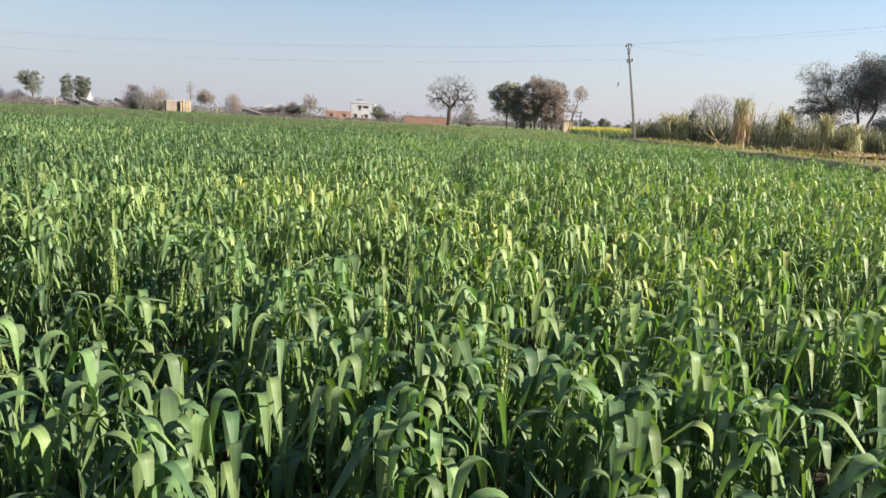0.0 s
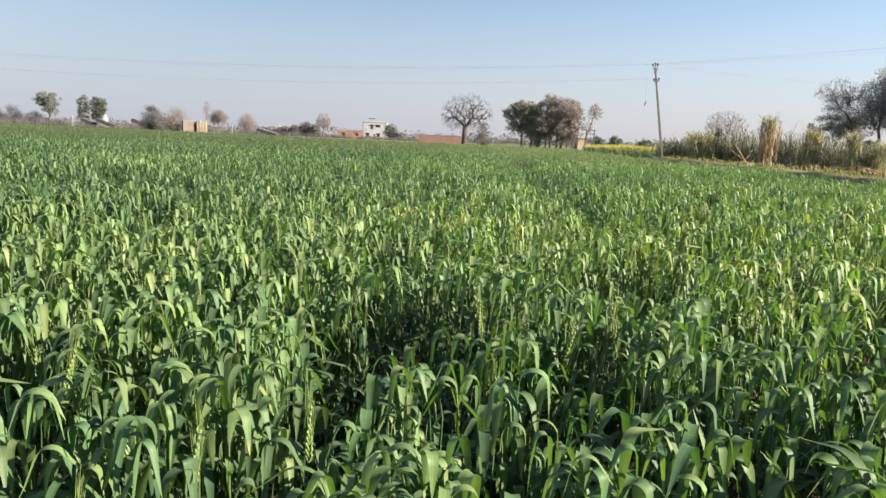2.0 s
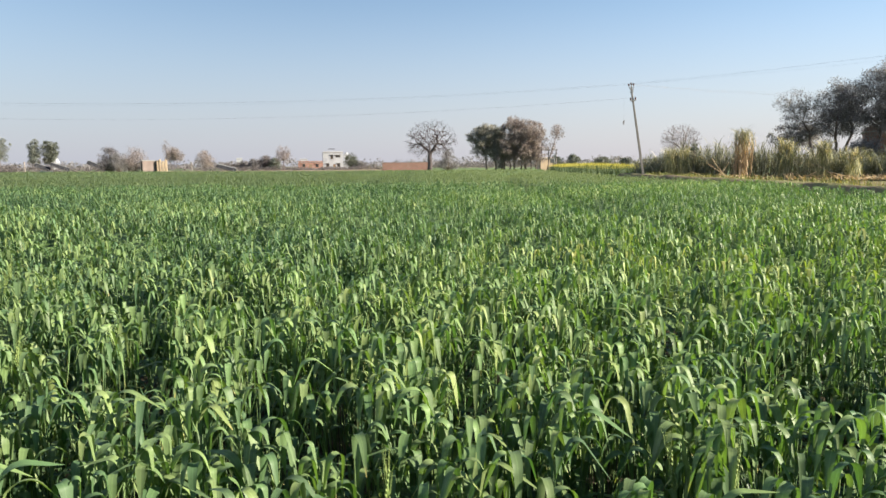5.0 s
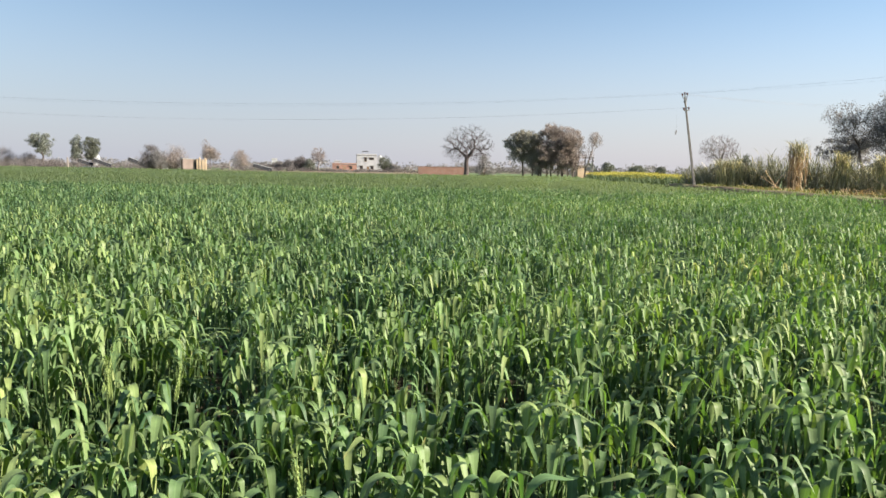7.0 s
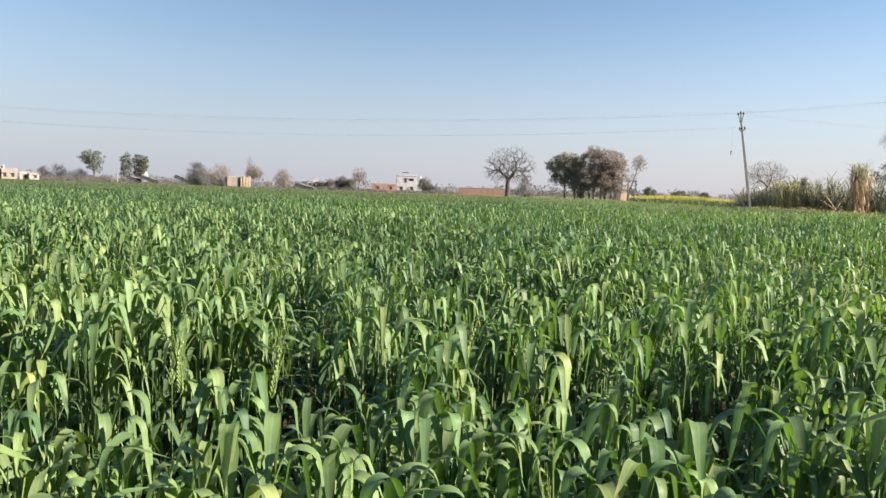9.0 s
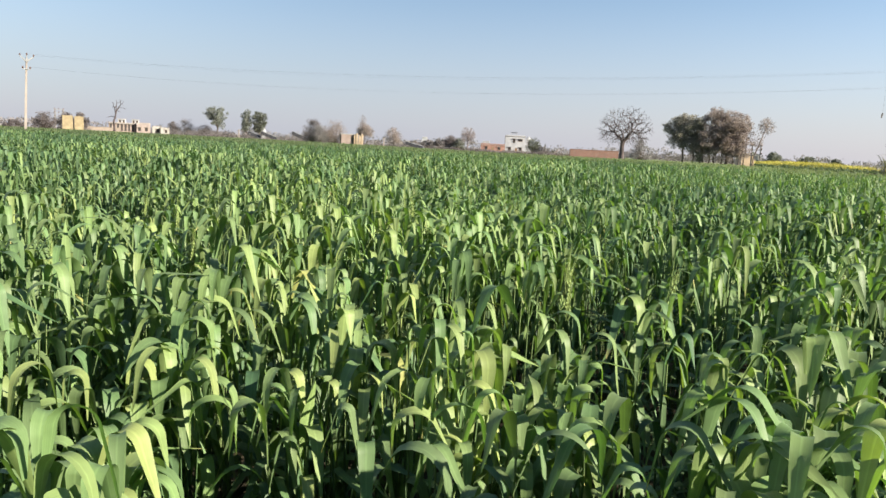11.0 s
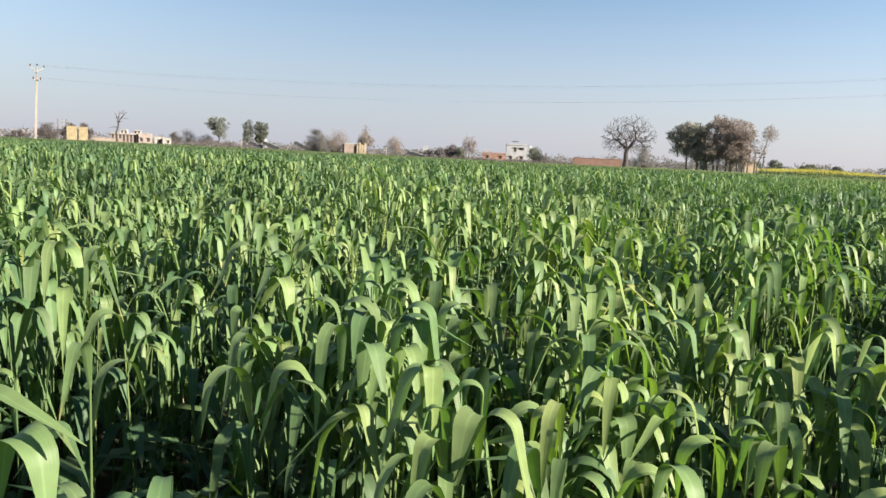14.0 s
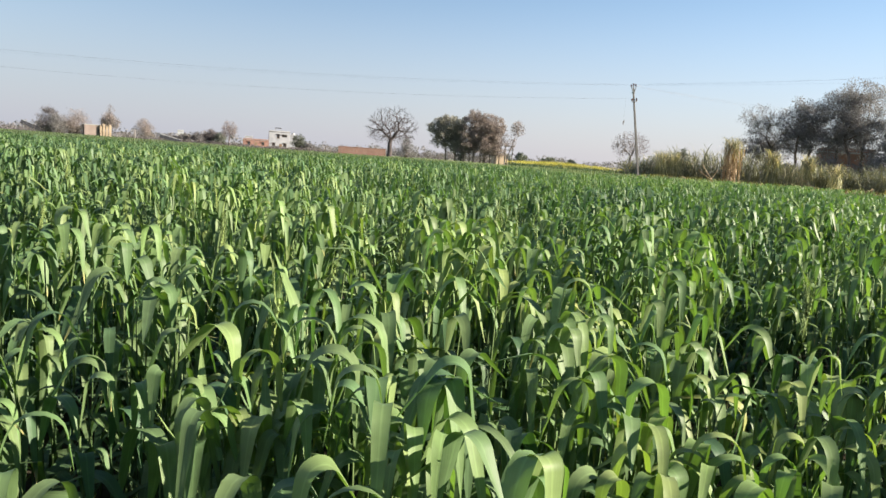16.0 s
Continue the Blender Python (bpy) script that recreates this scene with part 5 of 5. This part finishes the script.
for k, (x, y, w, h, m, yw) in enumerate([(-79.5, 91.7, 1.36, 2.62, M_CREAM, 38), (-78.5, 92.8, 1.18, 2.56, M_CREAM, 38)]):
    house("pump_house", (x, y, 0), w, 2.4, h, m, "small cream pump house in the field", yw, [], None, 0.0, "hut", "pump houses", roof_mat=M_CREAM, eave=0.03)
house("village_house", (-156.8, 211, 0), 9.0, 5, 3.3, M_PINK, "long pale house with a row of dark openings", facing(-157, 211), [(-3.9 + 1.1 * k, 0.9, 0.62, 2.2) for k in range(8)], None, 0.2, group="village houses", eave=0.08)
house("village_house", (-150.9, 213, 0), 4.2, 5, 3.5, M_PINK, "dusty pink flat-roofed village house", facing(-151, 213), [(-1.2, 1.2, 0.8, 1.1), (0.9, 1.2, 0.8, 1.1)], None, 0.25, group="village houses", eave=0.08)
for x, y, w in ((-157.6, 211.2, 2.6), (-153.4, 212.4, 2.2)):
    house("roof_room", (x, y, 3.43), w, 2.4, 1.3, M_WHITE, "small white room on a village roof", facing(x, y), [(-0.6, 0.25, 0.5, 0.7), (0.5, 0.25, 0.5, 0.7)], None, 0.0, "roof room", "roof rooms", eave=0.1)
house("village_house", (-147.0, 214.6, 0), 2.8, 4, 2.7, M_GREY, "low grey cement village house", facing(-147, 214), [(0.3, 1.0, 0.8, 1.0)], None, 0.15, group="village houses", eave=0.06)
house("village_house", (-143.9, 214.4, 0), 2.7, 4, 2.4, M_GREY, "small pale village hut", facing(-144, 214), [(0.4, 1.0, 0.6, 0.9)], None, 0.15, group="village houses", eave=0.06)
ob = thing("mud_wall", (-158.0, 203.0, 0), "low tan mud wall beside the village", "wall", yaw=facing(-160, 204) + 6)
part("wall", boxed(-8.5, 4.5, -0.15, 0.15, -0.05, 1.75, bevel=0.04), M_MUD, ob)
part("coping", boxed(-8.5, 4.5, -0.2, 0.2, 1.75, 1.83, bevel=0.03), M_MUD, ob)
house("farm_building", (43.6, 67.0, 0), 4.6, 5.0, 4.0, M_BRICK, "red brick farm building glimpsed through the trees", facing(38, 69), [(1.4, 1.2, 1.2, 1.1)], -0.6, 0.4, "farm building", roof_mat=M_WHITE)
house("white_shed", (-78, 311, 0), 2.4, 2.4, 4.6, M_WHITE, "small white roof room far across the fields", facing(-78, 311), [], None, 0.3, "house")


def temple_spire(x, y, width, height):
    """A small white shrine: a square base and a tapering ribbed spire with a finial."""
    ob = thing("temple_spire", (x, y, 0), "small white temple spire far behind the trees", "temple", yaw=facing(x, y))
    part("base", boxed(-width / 2, width / 2, -width / 2, width / 2, -0.05, height * 0.62, bevel=0.05), M_WHITE, ob)
    bm = bmesh.new()
    bmesh.ops.create_cone(bm, cap_ends=True, segments=8, radius1=width * 0.48, radius2=width * 0.1, depth=height * 0.36, matrix=Matrix.Translation((0, 0, height * 0.8)))
    part("spire", bm, M_WHITE, ob)
    bm = bmesh.new()
    bmesh.ops.create_cone(bm, cap_ends=True, segments=6, radius1=0.12, radius2=0.03, depth=1.0, matrix=Matrix.Translation((0, 0, height + 0.4)))
    part("finial", bm, M_STEEL, ob)


temple_spire(-164.9, 330, 2.6, 6.6)


def solar_array(x, y, length, yaw, tilt, mid=1.6):
    """A tilted row of panels on steel legs."""
    ob = thing("solar_array", (x, y, 0), "tilted row of dark solar panels on steel legs", "solar panel", "solar arrays", yaw)
    rot = Matrix.Translation((0, 0, mid)) @ Matrix.Rotation(radians(tilt), 4, "Y") @ Matrix.Rotation(radians(26), 4, "X")
    n = 4
    w = length / n
    for k in range(n):
        bm = boxed(-length / 2 + k * w + 0.02, -length / 2 + (k + 1) * w - 0.02, -1.0, 1.0, 0.0, 0.04, bevel=0.005)
        bm.transform(rot)
        part("panel", bm, M_PANEL, ob)
    for s in (-1.0, 0.96):
        bm = boxed(-length / 2, length / 2, s, s + 0.05, -0.08, -0.004)
        bm.transform(rot)
        part("rail", bm, M_STEEL, ob, "pale steel rail")
    bm = boxed(-length / 2, length / 2, 0.93, 1.0, 0.045, 0.11, bevel=0.01)
    bm.transform(rot)
    part("edge_strip", bm, M_WHITE, ob, "bright metal edge strip")
    for sx in (-0.35, 0.35):
        z = mid - math.sin(radians(tilt)) * sx * length
        for sy in (-0.8, 0.8):
            part("leg", boxed(sx * length - 0.04, sx * length + 0.04, sy - 0.04, sy + 0.04, -0.05, z - 0.06), M_STEEL, ob)


solar_array(-90.0, 179.5, 4.4, facing(-90, 179), 20)
solar_array(-93.5, 178, 3.6, facing(-90, 179), 20)
solar_array(-78.7, 175, 5.2, facing(-80, 175), 22, 1.7)
solar_array(-52.9, 193.4, 5.0, facing(-53, 193), 14, 1.0)
solar_array(-53.6, 195.4, 5.0, facing(-53, 193), 14, 1.1)


def field_post(x, y, h, mat, label):
    ob = thing("field_post", (x, y, 0), label, "post", "field posts")
    part("shaft", boxed(-0.12, 0.12, -0.12, 0.12, -0.05, h, bevel=0.03), mat, ob)
    part("cap", boxed(-0.15, 0.15, -0.15, 0.15, h, h + 0.08, bevel=0.02), mat, ob)


field_post(-106.1, 193.5, 3.0, M_CONC_L, "pale concrete marker post at the field edge")
field_post(-55.4, 171.7, 2.4, M_CONC_L, "pale concrete marker post at the field edge")


def double_pole(x, y, h, yaw):
    """Two poles with cross-arms, as for a small transformer."""
    ob = thing("double_pole", (x, y, 0), "pair of grey poles with stacked cross-arms", "utility pole", "double poles", yaw)
    for s in (-0.7, 0.7):
        bm = bmesh.new()
        bmesh.ops.create_cone(bm, cap_ends=True, segments=8, radius1=0.13, radius2=0.09, depth=h, matrix=Matrix.Translation((s, 0, h / 2)))
        part("shaft", bm, M_CONC, ob)
    for z in (h - 0.15, h - 0.85, h - 1.6):
        part("cross_arm", boxed(-1.0, 1.0, -0.16, -0.09, z - 0.05, z + 0.05), M_STEEL, ob)
        for k in (-0.85, 0, 0.85):
            part("insulator", boxed(k - 0.06, k + 0.06, -0.18, -0.07, z + 0.05, z + 0.28, bevel=0.03), M_CERAM, ob)
    part("transformer_tank", boxed(-0.45, 0.45, -0.3, 0.35, h * 0.36, h * 0.36 + 0.8, bevel=0.04), M_STEEL, ob, "grey transformer tank")


def ground_sheet_cloth(x, y, w, h, yaw):
    """A pale plastic sheet lying in low folds."""
    rng = np.random.default_rng(int(-x * 10))
    k = 14
    u = np.linspace(-w / 2, w / 2, k)
    v = [(a, b, h * (0.35 + 0.65 * rng.random()) if 0 < j < 3 else 0.0) for a in u for j, b in enumerate((-0.8, -0.35, 0.35, 0.8))]
    f = [(i * 4 + j, i * 4 + j + 1, i * 4 + j + 5, i * 4 + j + 4) for i in range(k - 1) for j in range(3)]
    ob = from_arrays("plastic_sheet", np.array(v), np.array(f), M_SHEET)
    ob.matrix_world = pose(x, y, 0, 0, 0, yaw)
    tagged(ob, "pale crumpled plastic sheet lying along the field edge", "plastic sheet", "plastic sheets")


ground_sheet_cloth(-93.8, 180.5, 3.0, 0.75, facing(-94, 180))
ground_sheet_cloth(-63.0, 150.0, 2.2, 0.8, facing(-63, 150))
double_pole(24.3, 136.6, 4.1, facing(24, 137))
double_pole(-113.7, 130.6, 4.8, facing(-113, 130))


def mustard():
    """The flowering mustard field past the pole."""
    rng = np.random.default_rng(170)
    n = 8500
    y = 52 + rng.random(n) * 66
    x = right_edge(y) + 0.6 + rng.random(n) * np.interp(y, [44, 60, 118], [4.5, 9.5, 12.0])
    h = (0.86 + 0.18 * rng.random(n) + 0.08 * lumps(x, y, 0.5)) * np.where(y > 84, 1.0 + 0.28 * np.exp(-(((x - right_edge(y) - 5.0) / 4.5) ** 2)), 1.0)
    base = np.stack([x, y, np.zeros(n)], 1)
    v, f, uv, per = blades(rng, base, rng.random(n) * 6.283, h * 0.95, 0.06 + 0.06 * rng.random(n), 0.05 + 0.2 * rng.random(n), 0.3 + 0.6 * rng.random(n), 3)
    tagged(from_arrays("mustard_plants", v, f, M_MUST, np.repeat(rng.random(n), per), uv), "green mustard plants beyond the power pole", "mustard crop", "mustard field", "stuff")
    pick = rng.random(n) < np.where(y > 84, 0.55, 0.05)
    c = np.stack([x, y, h * 0.97], 1)[pick]
    v, f, r = leaf_cloud(rng, c, 13, 0.34, 0.06, 0.6)
    tagged(from_arrays("mustard_flowers", v, f, M_FLOWER, r, smooth=False), "bright yellow mustard flowers in a band", "mustard flowers", "mustard field", "stuff")


mustard()


# ---- single wheat plants beside the walk ----


def wheat_plant(seed, x, y):
    """One plant: a thin stem and arching leaves set one above the other, each with its own bend."""
    rng = np.random.default_rng(seed)
    h = float(crop_height(np.array([x]), np.array([y]))[0]) * (0.92 + 0.1 * rng.random())
    h = min(h, 0.72)
    ob = thing("wheat_plant", (x, y, 0.02), "green wheat plant with arching ribbon leaves", "wheat plant", "wheat plants")
    lean = rng.normal(0, 0.02, 2)
    v, f = tubes([((0, 0, 0), (lean[0] * 0.5, lean[1] * 0.5, h * 0.45), 0.0026, 0.0022), ((lean[0] * 0.5, lean[1] * 0.5, h * 0.45), (lean[0], lean[1], h * 0.9), 0.0022, 0.0015)], 5)
    under(from_arrays("stem", v, f, M_STEM, np.full(len(v), rng.random())), ob, "thin pale green stem")
    turn = rng.random() * 6.283
    for k, frac in enumerate((1.0, 0.95, 0.84, 0.70, 0.52)):
        one = np.ones(1)
        length = (0.14 + 0.11 * rng.random()) * one
        at, gentle = (0.38 + 0.18 * rng.random()) * one, (0.16 + 0.3 * rng.random()) * one
        a0, a1 = (0.05 + 0.3 * rng.random()) * one, (2.5 + 0.6 * rng.random()) * one
        zb = h * frac - float((at - 0.1 * gentle)[0] * length[0] * math.cos(a0[0]))
        q = zb / (h * 0.9)
        base = np.array([[lean[0] * q, lean[1] * q, zb]])
        az = (turn + 2.4 * k + rng.normal(0, 0.3)) * one
        v, f, uv, per = blades(rng, base, az, length, (0.016 + 0.009 * rng.random()) * one, a0, a1, 10, (at, gentle), 3, twist=0.35)
        # leaves further down the stem are coloured darker, for the shade there
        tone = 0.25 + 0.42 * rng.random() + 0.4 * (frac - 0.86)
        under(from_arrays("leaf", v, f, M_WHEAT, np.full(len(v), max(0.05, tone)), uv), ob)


walk_side = np.random.default_rng(300)
for k in range(150):
    x = 0.6 - 6.3 * (k + walk_side.random()) / 150
    y = float(np.interp(x, [-5.7, -4.4, -3.4, -2.4, 0.5], [1.25, 1.15, 1.15, 0.95, 0.9])) + 0.85 * walk_side.random()
    wheat_plant(310 + k, x, y)
